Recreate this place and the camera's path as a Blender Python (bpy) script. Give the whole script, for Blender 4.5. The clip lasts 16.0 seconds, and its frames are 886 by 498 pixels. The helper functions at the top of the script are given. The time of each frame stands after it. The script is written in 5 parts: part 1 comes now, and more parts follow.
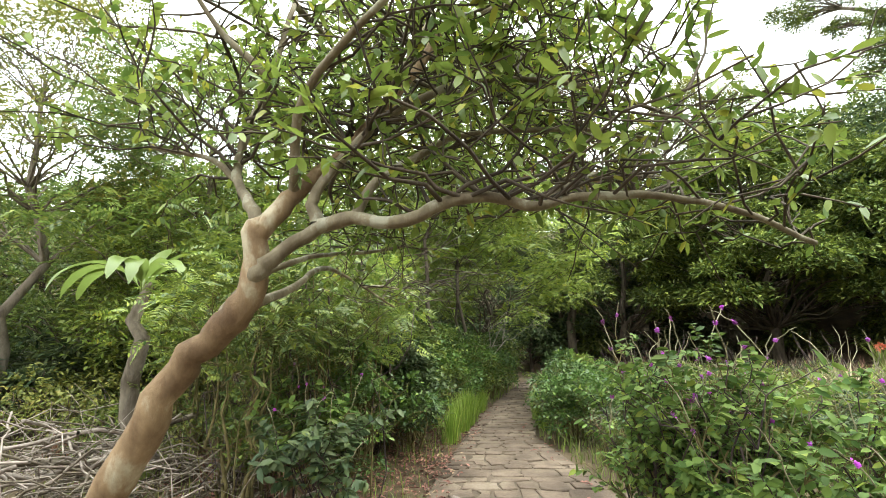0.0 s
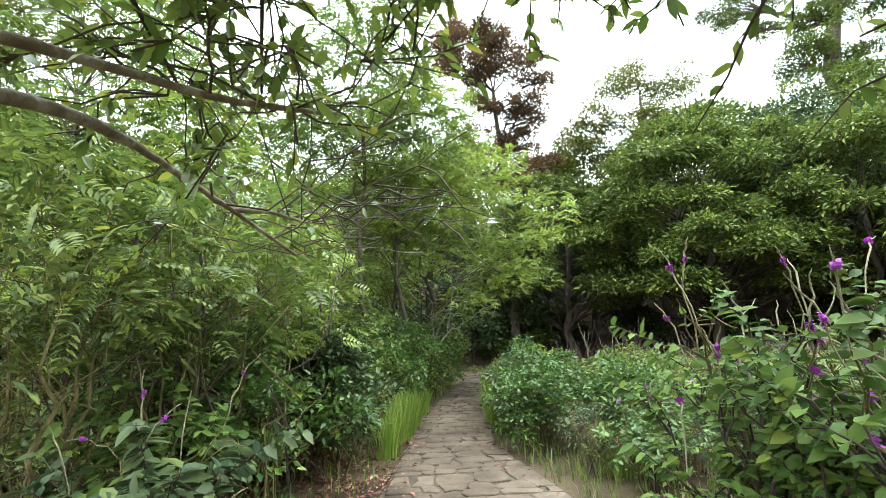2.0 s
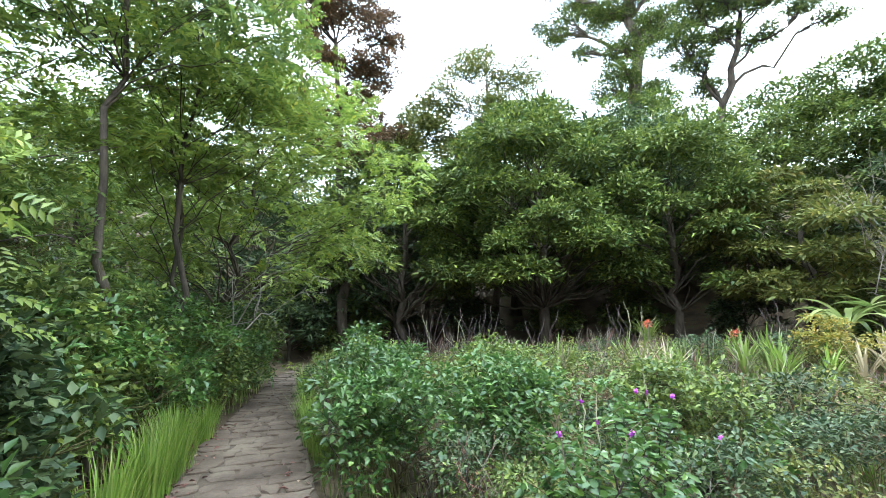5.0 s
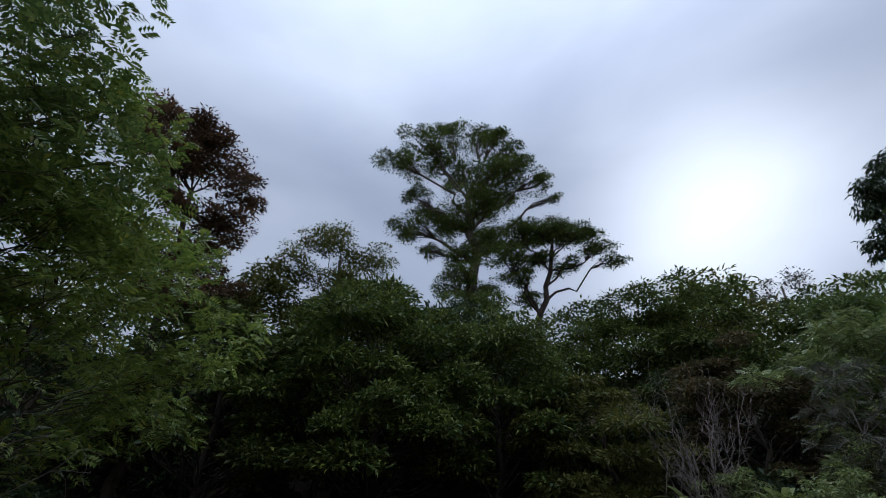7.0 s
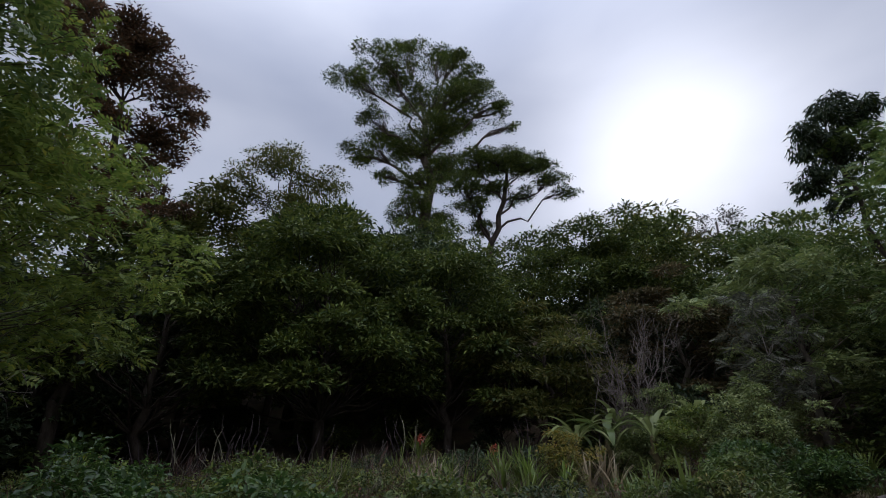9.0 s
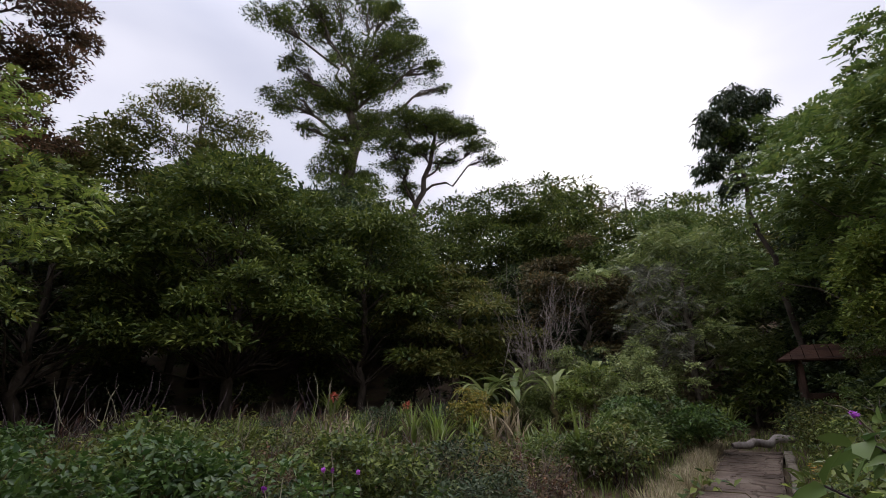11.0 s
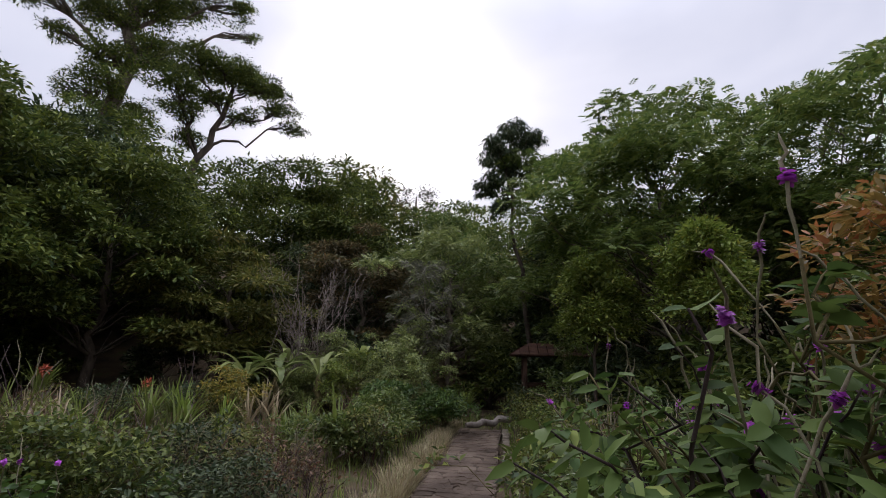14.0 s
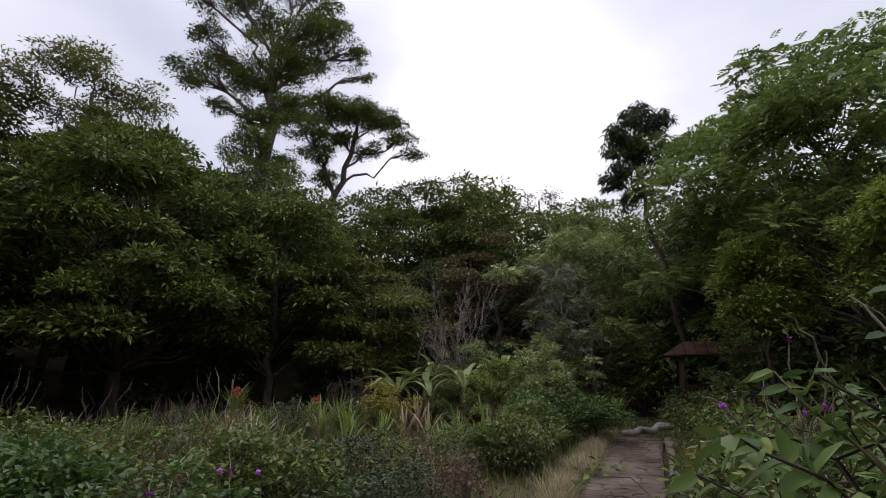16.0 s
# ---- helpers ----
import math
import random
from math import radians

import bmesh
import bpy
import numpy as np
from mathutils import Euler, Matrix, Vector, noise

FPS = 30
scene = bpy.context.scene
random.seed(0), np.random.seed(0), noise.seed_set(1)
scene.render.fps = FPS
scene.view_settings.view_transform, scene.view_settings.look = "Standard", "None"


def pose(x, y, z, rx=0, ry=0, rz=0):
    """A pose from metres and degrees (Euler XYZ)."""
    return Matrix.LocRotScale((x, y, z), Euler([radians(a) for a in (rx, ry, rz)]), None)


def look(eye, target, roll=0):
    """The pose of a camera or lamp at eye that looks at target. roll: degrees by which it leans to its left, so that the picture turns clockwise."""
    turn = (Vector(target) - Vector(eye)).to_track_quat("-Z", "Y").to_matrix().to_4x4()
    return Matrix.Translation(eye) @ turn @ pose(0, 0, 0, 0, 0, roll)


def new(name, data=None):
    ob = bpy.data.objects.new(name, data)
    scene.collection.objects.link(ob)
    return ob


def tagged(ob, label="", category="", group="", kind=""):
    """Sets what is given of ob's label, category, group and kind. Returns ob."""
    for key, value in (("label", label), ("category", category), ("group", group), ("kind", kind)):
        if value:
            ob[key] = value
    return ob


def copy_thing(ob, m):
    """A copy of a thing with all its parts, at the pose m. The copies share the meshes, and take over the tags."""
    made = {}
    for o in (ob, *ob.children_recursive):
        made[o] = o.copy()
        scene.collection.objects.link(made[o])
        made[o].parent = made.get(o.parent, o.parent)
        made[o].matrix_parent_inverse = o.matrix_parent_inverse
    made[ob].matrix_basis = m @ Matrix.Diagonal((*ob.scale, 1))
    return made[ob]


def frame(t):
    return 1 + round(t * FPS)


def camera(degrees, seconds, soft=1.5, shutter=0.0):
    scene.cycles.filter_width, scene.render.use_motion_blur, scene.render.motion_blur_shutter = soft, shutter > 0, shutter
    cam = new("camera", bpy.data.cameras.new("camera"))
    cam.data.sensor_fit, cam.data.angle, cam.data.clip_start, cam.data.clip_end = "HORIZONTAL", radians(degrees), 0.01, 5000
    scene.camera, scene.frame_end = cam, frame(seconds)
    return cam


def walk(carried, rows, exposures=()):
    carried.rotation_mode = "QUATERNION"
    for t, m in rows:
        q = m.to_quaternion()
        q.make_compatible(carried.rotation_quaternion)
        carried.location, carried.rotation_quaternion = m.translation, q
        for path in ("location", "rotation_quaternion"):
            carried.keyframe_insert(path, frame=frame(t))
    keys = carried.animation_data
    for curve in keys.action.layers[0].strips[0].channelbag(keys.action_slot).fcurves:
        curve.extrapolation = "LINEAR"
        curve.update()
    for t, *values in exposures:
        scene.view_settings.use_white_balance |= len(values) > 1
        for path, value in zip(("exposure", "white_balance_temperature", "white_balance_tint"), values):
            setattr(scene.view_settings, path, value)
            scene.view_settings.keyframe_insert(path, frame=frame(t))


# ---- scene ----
cam = camera(86.0, 16.0, soft=0.8)
PATH = (
    (0, 0.38, 0.333, 1.656, 100.632, 1.29, 5.753),
    (0.5, 0.313, 0.79, 1.59, 100.312, 1.237, 3.626),
    (1, 0.226, 1.25, 1.573, 100.182, 1.604, 1.294),
    (1.5, 0.193, 1.657, 1.549, 99.974, 1.92, -0.534),
    (2, 0.189, 2.061, 1.524, 99.908, 2.176, -1.931),
    (2.5, 0.183, 2.432, 1.53, 99.801, 2.232, -3.711),
    (3, 0.23, 2.902, 1.497, 99.518, 2.415, -7.174),
    (5.5, 0.414, 4.613, 1.444, 98.187, 1.306, -28.863),
    (6, 0.414, 4.623, 1.446, 99.922, 0.641, -35.147),
    (6.5, 0.414, 4.64, 1.435, 110.488, 0.105, -40.43),
    (7, 0.423, 4.648, 1.42, 119.458, -0.043, -43.41),
    (7.5, 0.423, 4.653, 1.421, 120.118, 0.002, -45.4),
    (8, 0.418, 4.653, 1.422, 117.323, 0.098, -46.883),
    (8.5, 0.413, 4.651, 1.432, 112.808, 0.252, -47.832),
    (11, 0.459, 4.664, 1.442, 105.907, 0.823, -58.88),
    (11.5, 0.479, 4.667, 1.452, 105.443, 0.136, -65.59),
    (12, 0.494, 4.661, 1.455, 105.002, -0.6, -71.965),
    (12.5, 0.504, 4.651, 1.453, 104.622, -1.295, -77.624),
    (13, 0.499, 4.646, 1.452, 104.349, -1.764, -81.67),
    (13.5, 0.5, 4.641, 1.456, 104.126, -1.807, -84.096),
    (14, 0.494, 4.637, 1.451, 104.056, -1.646, -85.422),
    (14.5, 0.494, 4.637, 1.451, 104.188, -1.287, -85.079),
    (15, 0.494, 4.642, 1.452, 104.417, -0.553, -81.83),
    (15.5, 0.489, 4.651, 1.454, 104.695, 0.307, -76.169),
    (16, 0.484, 4.662, 1.451, 105.017, 1.023, -68.987),
)
EXPOSURES = ((0.0, 0.75, 7400, -6), (1.5, 0.85, 6800, -9), (3.0, 0.75, 6500, -9), (5.7, 0.9, 5750, -6), (6.3, 0.5, 6400, -5), (6.6, -0.2, 6200, 0), (7.0, -2.3, 5600, 8), (7.5, -2.7, 5700, 12), (8.5, -2.45, 5800, 12), (10.8, -1.52, 6550, 15), (12.0, -1.52, 6550, 15), (16.0, -1.52, 6550, 15))
walk(cam, [(t, pose(*p)) for t, *p in PATH], EXPOSURES)

# ---- world and light: bright overcast, the sun a glow behind thin cloud ----
SUN_AZ, SUN_EL = radians(78.0), radians(29.5)
SUN_DIR = Vector((math.sin(SUN_AZ) * math.cos(SUN_EL), math.cos(SUN_AZ) * math.cos(SUN_EL), math.sin(SUN_EL)))


def node(tree, kind, **values):
    n = tree.nodes.new(kind)
    for key, value in values.items():
        n.inputs[key].default_value = value
    return n


world = bpy.data.worlds.new("overcast_sky")
scene.world = world
world.use_nodes = True
wt = world.node_tree
wt.nodes.clear()
w_out = wt.nodes.new("ShaderNodeOutputWorld")
w_bg = node(wt, "ShaderNodeBackground", Strength=1.0)
w_sky = wt.nodes.new("ShaderNodeTexSky")
w_sky.sky_type, w_sky.sun_disc = "NISHITA", False
w_sky.sun_elevation, w_sky.sun_rotation, w_sky.dust_density = SUN_EL, SUN_AZ, 1.0
w_dim = wt.nodes.new("ShaderNodeVectorMath")
w_dim.operation = "SCALE"
w_dim.inputs["Scale"].default_value = 0.04
w_co = wt.nodes.new("ShaderNodeTexCoord")
w_map = node(wt, "ShaderNodeMapping")
w_map.inputs["Scale"].default_value = (1.0, 1.0, 2.2)
w_noise = node(wt, "ShaderNodeTexNoise", Scale=2.3, Detail=4.0, Roughness=0.45, Distortion=0.3)
w_ramp = wt.nodes.new("ShaderNodeValToRGB")
w_ramp.color_ramp.elements[0].position, w_ramp.color_ramp.elements[0].color = 0.3, (1.75, 1.85, 2.2, 1)
w_ramp.color_ramp.elements[1].position, w_ramp.color_ramp.elements[1].color = 0.72, (2.55, 2.6, 2.85, 1)
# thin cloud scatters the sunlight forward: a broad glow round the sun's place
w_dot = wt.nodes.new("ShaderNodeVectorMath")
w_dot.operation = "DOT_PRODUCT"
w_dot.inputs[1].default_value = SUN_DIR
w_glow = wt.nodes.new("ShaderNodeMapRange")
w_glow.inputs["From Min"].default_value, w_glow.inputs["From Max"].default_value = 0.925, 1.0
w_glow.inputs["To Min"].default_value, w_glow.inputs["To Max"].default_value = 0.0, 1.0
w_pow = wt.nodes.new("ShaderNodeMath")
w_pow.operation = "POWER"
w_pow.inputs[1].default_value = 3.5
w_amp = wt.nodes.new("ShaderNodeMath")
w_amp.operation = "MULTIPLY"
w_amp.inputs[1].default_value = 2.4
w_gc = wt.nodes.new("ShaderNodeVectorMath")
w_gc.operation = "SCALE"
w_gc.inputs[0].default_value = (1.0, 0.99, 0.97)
# an overcast sky is brightest overhead
w_sep = wt.nodes.new("ShaderNodeSeparateXYZ")
w_zen = wt.nodes.new("ShaderNodeMapRange")
w_zen.interpolation_type = "SMOOTHSTEP"
w_zen.inputs["From Min"].default_value, w_zen.inputs["From Max"].default_value = 0.55, 1.0
w_zen.inputs["To Min"].default_value, w_zen.inputs["To Max"].default_value = 1.0, 2.4
w_lit = wt.nodes.new("ShaderNodeVectorMath")
w_lit.operation = "SCALE"
w_add1 = wt.nodes.new("ShaderNodeVectorMath")
w_add1.operation = "ADD"
w_add2 = wt.nodes.new("ShaderNodeVectorMath")
w_add2.operation = "ADD"
for a, b in ((w_co.outputs["Generated"], w_map.inputs["Vector"]), (w_map.outputs[0], w_noise.inputs["Vector"]),
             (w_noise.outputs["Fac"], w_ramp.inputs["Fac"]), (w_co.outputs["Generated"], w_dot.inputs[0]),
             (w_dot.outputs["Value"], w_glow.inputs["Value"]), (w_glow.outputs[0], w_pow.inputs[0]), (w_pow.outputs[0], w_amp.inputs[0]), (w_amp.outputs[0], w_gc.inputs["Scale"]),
             (w_sky.outputs[0], w_dim.inputs[0]), (w_dim.outputs[0], w_add1.inputs[0]), (w_ramp.outputs[0], w_lit.inputs[0]), (w_co.outputs["Generated"], w_sep.inputs[0]),
             (w_sep.outputs["Z"], w_zen.inputs["Value"]), (w_zen.outputs[0], w_lit.inputs["Scale"]), (w_lit.outputs[0], w_add1.inputs[1]),
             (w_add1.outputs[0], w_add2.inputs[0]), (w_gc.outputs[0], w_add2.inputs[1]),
             (w_add2.outputs[0], w_bg.inputs["Color"]), (w_bg.outputs[0], w_out.inputs["Surface"])):
    wt.links.new(a, b)
sun = new("sun", bpy.data.lights.new("sun", "SUN"))
sun.data.energy, sun.data.angle, sun.data.color = 0.9, radians(14), (1.0, 0.97, 0.92)
sun.matrix_world = look((0, 0, 30), Vector((0, 0, 30)) - SUN_DIR)


# ---- materials ----
def rgba(c):
    return (c[0], c[1], c[2], 1.0)


def blank(name):
    m = bpy.data.materials.new(name)
    m.use_nodes = True
    nt = m.node_tree
    nt.nodes.clear()
    return m, nt, nt.nodes.new("ShaderNodeOutputMaterial")


def leaf_mat(name, dark, light, odd=None, odd_share=0.06, rough=0.45, through_light=0.35):
    """Foliage: colour varies leaf by leaf, patch by patch and plant by plant; light passes through the blade."""
    dark, light = ((c[0] * 1.3, c[1], c[2] * 1.4) for c in (dark, light))
    m, nt, out = blank(name)
    geo = nt.nodes.new("ShaderNodeNewGeometry")
    ramp = nt.nodes.new("ShaderNodeValToRGB")
    cr = ramp.color_ramp
    cr.elements[0].position, cr.elements[0].color = 0.0, rgba(dark)
    cr.elements[1].position, cr.elements[1].color = 1.0 - odd_share * 1.2, rgba(light)
    if odd:
        e = cr.elements.new(1.0 - odd_share)
        e.color = rgba(odd)
    co = nt.nodes.new("ShaderNodeTexCoord")
    ns = node(nt, "ShaderNodeTexNoise", Scale=0.9, Detail=3.0)
    info = nt.nodes.new("ShaderNodeObjectInfo")
    # patch noise: uneven leaf tone, widened to mimic lit tops and shadowed undersides
    mul = nt.nodes.new("ShaderNodeMath")
    mul.operation = "MULTIPLY_ADD"
    mul.inputs[1].default_value, mul.inputs[2].default_value = 1.7, 0.15
    obv = nt.nodes.new("ShaderNodeMath")
    obv.operation = "MULTIPLY_ADD"
    obv.inputs[1].default_value, obv.inputs[2].default_value = 0.25, -0.12
    add = nt.nodes.new("ShaderNodeMath")
    add.operation = "ADD"
    hsv = node(nt, "ShaderNodeHueSaturation", Saturation=0.97)
    bsdf = node(nt, "ShaderNodeBsdfPrincipled", Roughness=rough * 0.82)
    bsdf.inputs["Specular IOR Level"].default_value = 0.5 if through_light > 0.3 else 0.22
    tl = nt.nodes.new("ShaderNodeBsdfTranslucent")
    mix = node(nt, "ShaderNodeMixShader", Fac=through_light)
    for a, b in ((geo.outputs["Random Per Island"], ramp.inputs["Fac"]), (co.outputs["Object"], ns.inputs["Vector"]),
                 (ns.outputs["Fac"], mul.inputs[0]), (info.outputs["Random"], obv.inputs[0]), (mul.outputs[0], add.inputs[0]),
                 (obv.outputs[0], add.inputs[1]), (add.outputs[0], hsv.inputs["Value"]), (ramp.outputs[0], hsv.inputs["Color"]),
                 (hsv.outputs[0], bsdf.inputs["Base Color"]), (hsv.outputs[0], tl.inputs["Color"]),
                 (bsdf.outputs[0], mix.inputs[1]), (tl.outputs[0], mix.inputs[2]), (mix.outputs[0], out.inputs["Surface"])):
        nt.links.new(a, b)
    return m


def rough_mat(name, a, b, scale, c=None, c_at=0.62, stretch=(1, 1, 1), bump=0.4, bump_scale=None, rough=0.85, island=0.0):
    """Bark, soil, stone, timber: two-scale mottling with relief."""
    m, nt, out = blank(name)
    co = nt.nodes.new("ShaderNodeTexCoord")
    mp = node(nt, "ShaderNodeMapping")
    mp.inputs["Scale"].default_value = stretch
    n1 = node(nt, "ShaderNodeTexNoise", Scale=scale, Detail=6.0, Roughness=0.6)
    ramp = nt.nodes.new("ShaderNodeValToRGB")
    cr = ramp.color_ramp
    cr.elements[0].position, cr.elements[0].color = 0.34, rgba(a)
    cr.elements[1].position, cr.elements[1].color = 0.56, rgba(b)
    if c:
        e = cr.elements.new(c_at)
        e.color = rgba(c)
    n2 = node(nt, "ShaderNodeTexNoise", Scale=bump_scale or scale * 6, Detail=5.0, Roughness=0.65)
    hsv = node(nt, "ShaderNodeHueSaturation")
    val = nt.nodes.new("ShaderNodeMath")
    val.operation = "MULTIPLY_ADD"
    val.inputs[1].default_value, val.inputs[2].default_value = 0.7, 0.65
    bp = node(nt, "ShaderNodeBump", Strength=bump, Distance=0.02)
    bsdf = node(nt, "ShaderNodeBsdfPrincipled", Roughness=rough)
    bsdf.inputs["Specular IOR Level"].default_value = 0.25
    links = [(co.outputs["Object"], mp.inputs["Vector"]), (mp.outputs[0], n1.inputs["Vector"]), (mp.outputs[0], n2.inputs["Vector"]),
             (n1.outputs["Fac"], ramp.inputs["Fac"]), (ramp.outputs[0], hsv.inputs["Color"]),
             (n2.outputs["Fac"], bp.inputs["Height"]), (bp.outputs[0], bsdf.inputs["Normal"]), (hsv.outputs[0], bsdf.inputs["Base Color"]),
             (bsdf.outputs[0], out.inputs["Surface"])]
    if island:
        geo = nt.nodes.new("ShaderNodeNewGeometry")
        info = nt.nodes.new("ShaderNodeObjectInfo")
        s = nt.nodes.new("ShaderNodeMath")
        s.operation = "ADD"
        fr = nt.nodes.new("ShaderNodeMath")
        fr.operation = "FRACT"
        sc = nt.nodes.new("ShaderNodeMath")
        sc.operation = "MULTIPLY_ADD"
        sc.inputs[1].default_value, sc.inputs[2].default_value = island, -island / 2
        s2 = nt.nodes.new("ShaderNodeMath")
        s2.operation = "ADD"
        links += [(geo.outputs["Random Per Island"], s.inputs[0]), (info.outputs["Random"], s.inputs[1]), (s.outputs[0], fr.inputs[0]),
                  (fr.outputs[0], sc.inputs[0]), (sc.outputs[0], s2.inputs[0]), (n2.outputs["Fac"], val.inputs[0]), (val.outputs[0], s2.inputs[1]),
                  (s2.outputs[0], hsv.inputs["Value"])]
    else:
        links += [(n2.outputs["Fac"], val.inputs[0]), (val.outputs[0], hsv.inputs["Value"])]
    for p, q in links:
        nt.links.new(p, q)
    return m


LEAF_FRESH = leaf_mat("leaf_fresh_green", (0.085, 0.18, 0.02), (0.24, 0.37, 0.05), (0.36, 0.36, 0.05), 0.05, 0.4, 0.4)
LEAF_SOFT = leaf_mat("leaf_soft_grey_green", (0.12, 0.22, 0.05), (0.3, 0.43, 0.1), (0.33, 0.38, 0.12), 0.08, 0.45, 0.35)
LEAF_HERO = leaf_mat("leaf_glossy_yellow_green", (0.065, 0.145, 0.018), (0.19, 0.31, 0.04), (0.34, 0.34, 0.05), 0.07, 0.4, 0.4)
LEAF_CANOPY = leaf_mat("leaf_canopy_green", (0.055, 0.125, 0.02), (0.16, 0.27, 0.045), (0.24, 0.27, 0.06), 0.08, 0.4, 0.4)
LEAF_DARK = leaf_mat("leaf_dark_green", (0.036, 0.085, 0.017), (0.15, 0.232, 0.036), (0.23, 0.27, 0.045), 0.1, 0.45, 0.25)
# darker leaf copy: shade of the wood and hedge put into the colour
LEAF_DEEP = leaf_mat("leaf_deep_green_shade_toned", (0.025, 0.06, 0.02), (0.075, 0.125, 0.035), (0.12, 0.15, 0.04), 0.06, 0.5, 0.2)
LEAF_OLIVE = leaf_mat("leaf_olive_green", (0.065, 0.11, 0.018), (0.18, 0.235, 0.04), (0.28, 0.24, 0.06), 0.1, 0.5, 0.3)
LEAF_BROWN = leaf_mat("leaf_brownish", (0.07, 0.065, 0.025), (0.17, 0.13, 0.05), (0.2, 0.09, 0.04), 0.15, 0.55, 0.3)
LEAF_RUSSET = leaf_mat("leaf_brownish_olive", (0.05, 0.07, 0.022), (0.14, 0.14, 0.045), (0.2, 0.13, 0.05), 0.12, 0.5, 0.3)
LEAF_HAZY = leaf_mat("leaf_grey_green", (0.07, 0.10, 0.05), (0.16, 0.20, 0.10), None, 0.0, 0.5, 0.3)
LEAF_BLUE = leaf_mat("leaf_cool_green", (0.03, 0.095, 0.016), (0.095, 0.2, 0.028), (0.18, 0.27, 0.04), 0.06, 0.4, 0.35)
LEAF_SHRUB = leaf_mat("leaf_broad_mid_green", (0.045, 0.115, 0.02), (0.14, 0.26, 0.04), (0.26, 0.32, 0.06), 0.06, 0.7, 0.3)
LEAF_GOLD = leaf_mat("leaf_golden_green", (0.13, 0.19, 0.025), (0.33, 0.34, 0.045), (0.42, 0.3, 0.05), 0.15, 0.45, 0.4)
LEAF_ORANGE = leaf_mat("leaf_yellow_orange", (0.18, 0.17, 0.03), (0.34, 0.27, 0.05), (0.42, 0.16, 0.05), 0.25, 0.45, 0.4)
BLADE_LIME = leaf_mat("blade_yellow_green", (0.1, 0.23, 0.02), (0.24, 0.41, 0.05), (0.36, 0.4, 0.1), 0.08, 0.45, 0.4)
BLADE_GREEN = leaf_mat("blade_green", (0.08, 0.16, 0.02), (0.2, 0.32, 0.05), (0.34, 0.31, 0.12), 0.12, 0.5, 0.35)
BLADE_PALE = leaf_mat("blade_pale_edge", (0.2, 0.22, 0.07), (0.42, 0.43, 0.2), (0.5, 0.47, 0.25), 0.15, 0.5, 0.35)
BLADE_DRY = leaf_mat("blade_dry_straw", (0.16, 0.12, 0.06), (0.36, 0.28, 0.15), (0.2, 0.09, 0.06), 0.15, 0.7, 0.2)
LITTER = leaf_mat("dead_leaf_brown", (0.09, 0.045, 0.025), (0.25, 0.15, 0.085), (0.32, 0.22, 0.14), 0.1, 0.7, 0.1)
PETAL = leaf_mat("petal_magenta", (0.32, 0.04, 0.36), (0.56, 0.12, 0.56), None, 0.0, 0.5, 0.35)
PETAL_RED = leaf_mat("bract_red_orange", (0.42, 0.13, 0.05), (0.6, 0.27, 0.13), None, 0.0, 0.5, 0.3)
PETAL_YELLOW = leaf_mat("petal_yellow", (0.6, 0.38, 0.02), (0.75, 0.52, 0.05), None, 0.0, 0.5, 0.3)
BARK_HERO = rough_mat("bark_smooth_peeling", (0.095, 0.055, 0.03), (0.24, 0.16, 0.095), 5.5, (0.4, 0.34, 0.25), 0.66, (1, 1, 0.55), 0.5, 24, 0.75)
BARK_LIMB = rough_mat("bark_limb_grey_olive", (0.1, 0.075, 0.05), (0.2, 0.165, 0.115), 8.0, (0.3, 0.28, 0.22), 0.62, (1, 1, 0.6), 0.4, 30, 0.75)
BARK_GREY = rough_mat("bark_grey_brown", (0.06, 0.045, 0.033), (0.17, 0.14, 0.11), 6.0, None, 0.6, (1, 1, 0.35), 0.6)
BARK_DARK = rough_mat("bark_dark_wet", (0.03, 0.022, 0.017), (0.085, 0.065, 0.05), 6.0, None, 0.6, (1, 1, 0.3), 0.6)
BARK_PALE = rough_mat("bark_pale_grey", (0.16, 0.13, 0.11), (0.32, 0.28, 0.25), 6.0, None, 0.6, (1, 1, 0.4), 0.4)
DEADWOOD = rough_mat("dead_wood_grey", (0.13, 0.1, 0.085), (0.3, 0.25, 0.22), 8.0, None, 0.6, (1, 1, 1), 0.4)
STEM = rough_mat("stem_green_brown", (0.06, 0.05, 0.02), (0.16, 0.13, 0.06), 9.0, None, 0.6, (1, 1, 1), 0.3)
STEM_DARK = rough_mat("stem_dark_purple", (0.03, 0.02, 0.025), (0.08, 0.055, 0.055), 9.0, None, 0.6, (1, 1, 1), 0.3)
STEM_RED = rough_mat("stem_red_brown", (0.09, 0.04, 0.03), (0.2, 0.1, 0.075), 9.0, None, 0.6, (1, 1, 1), 0.3)
STEM_PALE = rough_mat("stem_pale_spike", (0.15, 0.14, 0.08), (0.3, 0.26, 0.18), 9.0, None, 0.6, (1, 1, 1), 0.3)
SOIL = rough_mat("soil_litter_moss", (0.045, 0.032, 0.02), (0.10, 0.07, 0.042), 1.6, (0.075, 0.085, 0.028), 0.7, (1, 1, 1), 0.8, 22, 0.95)
MORTAR = rough_mat("path_joint_soil", (0.06, 0.045, 0.033), (0.115, 0.086, 0.064), 2.0, None, 0.6, (1, 1, 1), 0.6, 40, 0.95)
STONE = rough_mat("path_stone", (0.06, 0.042, 0.031), (0.15, 0.11, 0.083), 1.3, (0.2, 0.155, 0.12), 0.66, (1, 1, 1), 0.7, 30, 0.85, island=0.12)
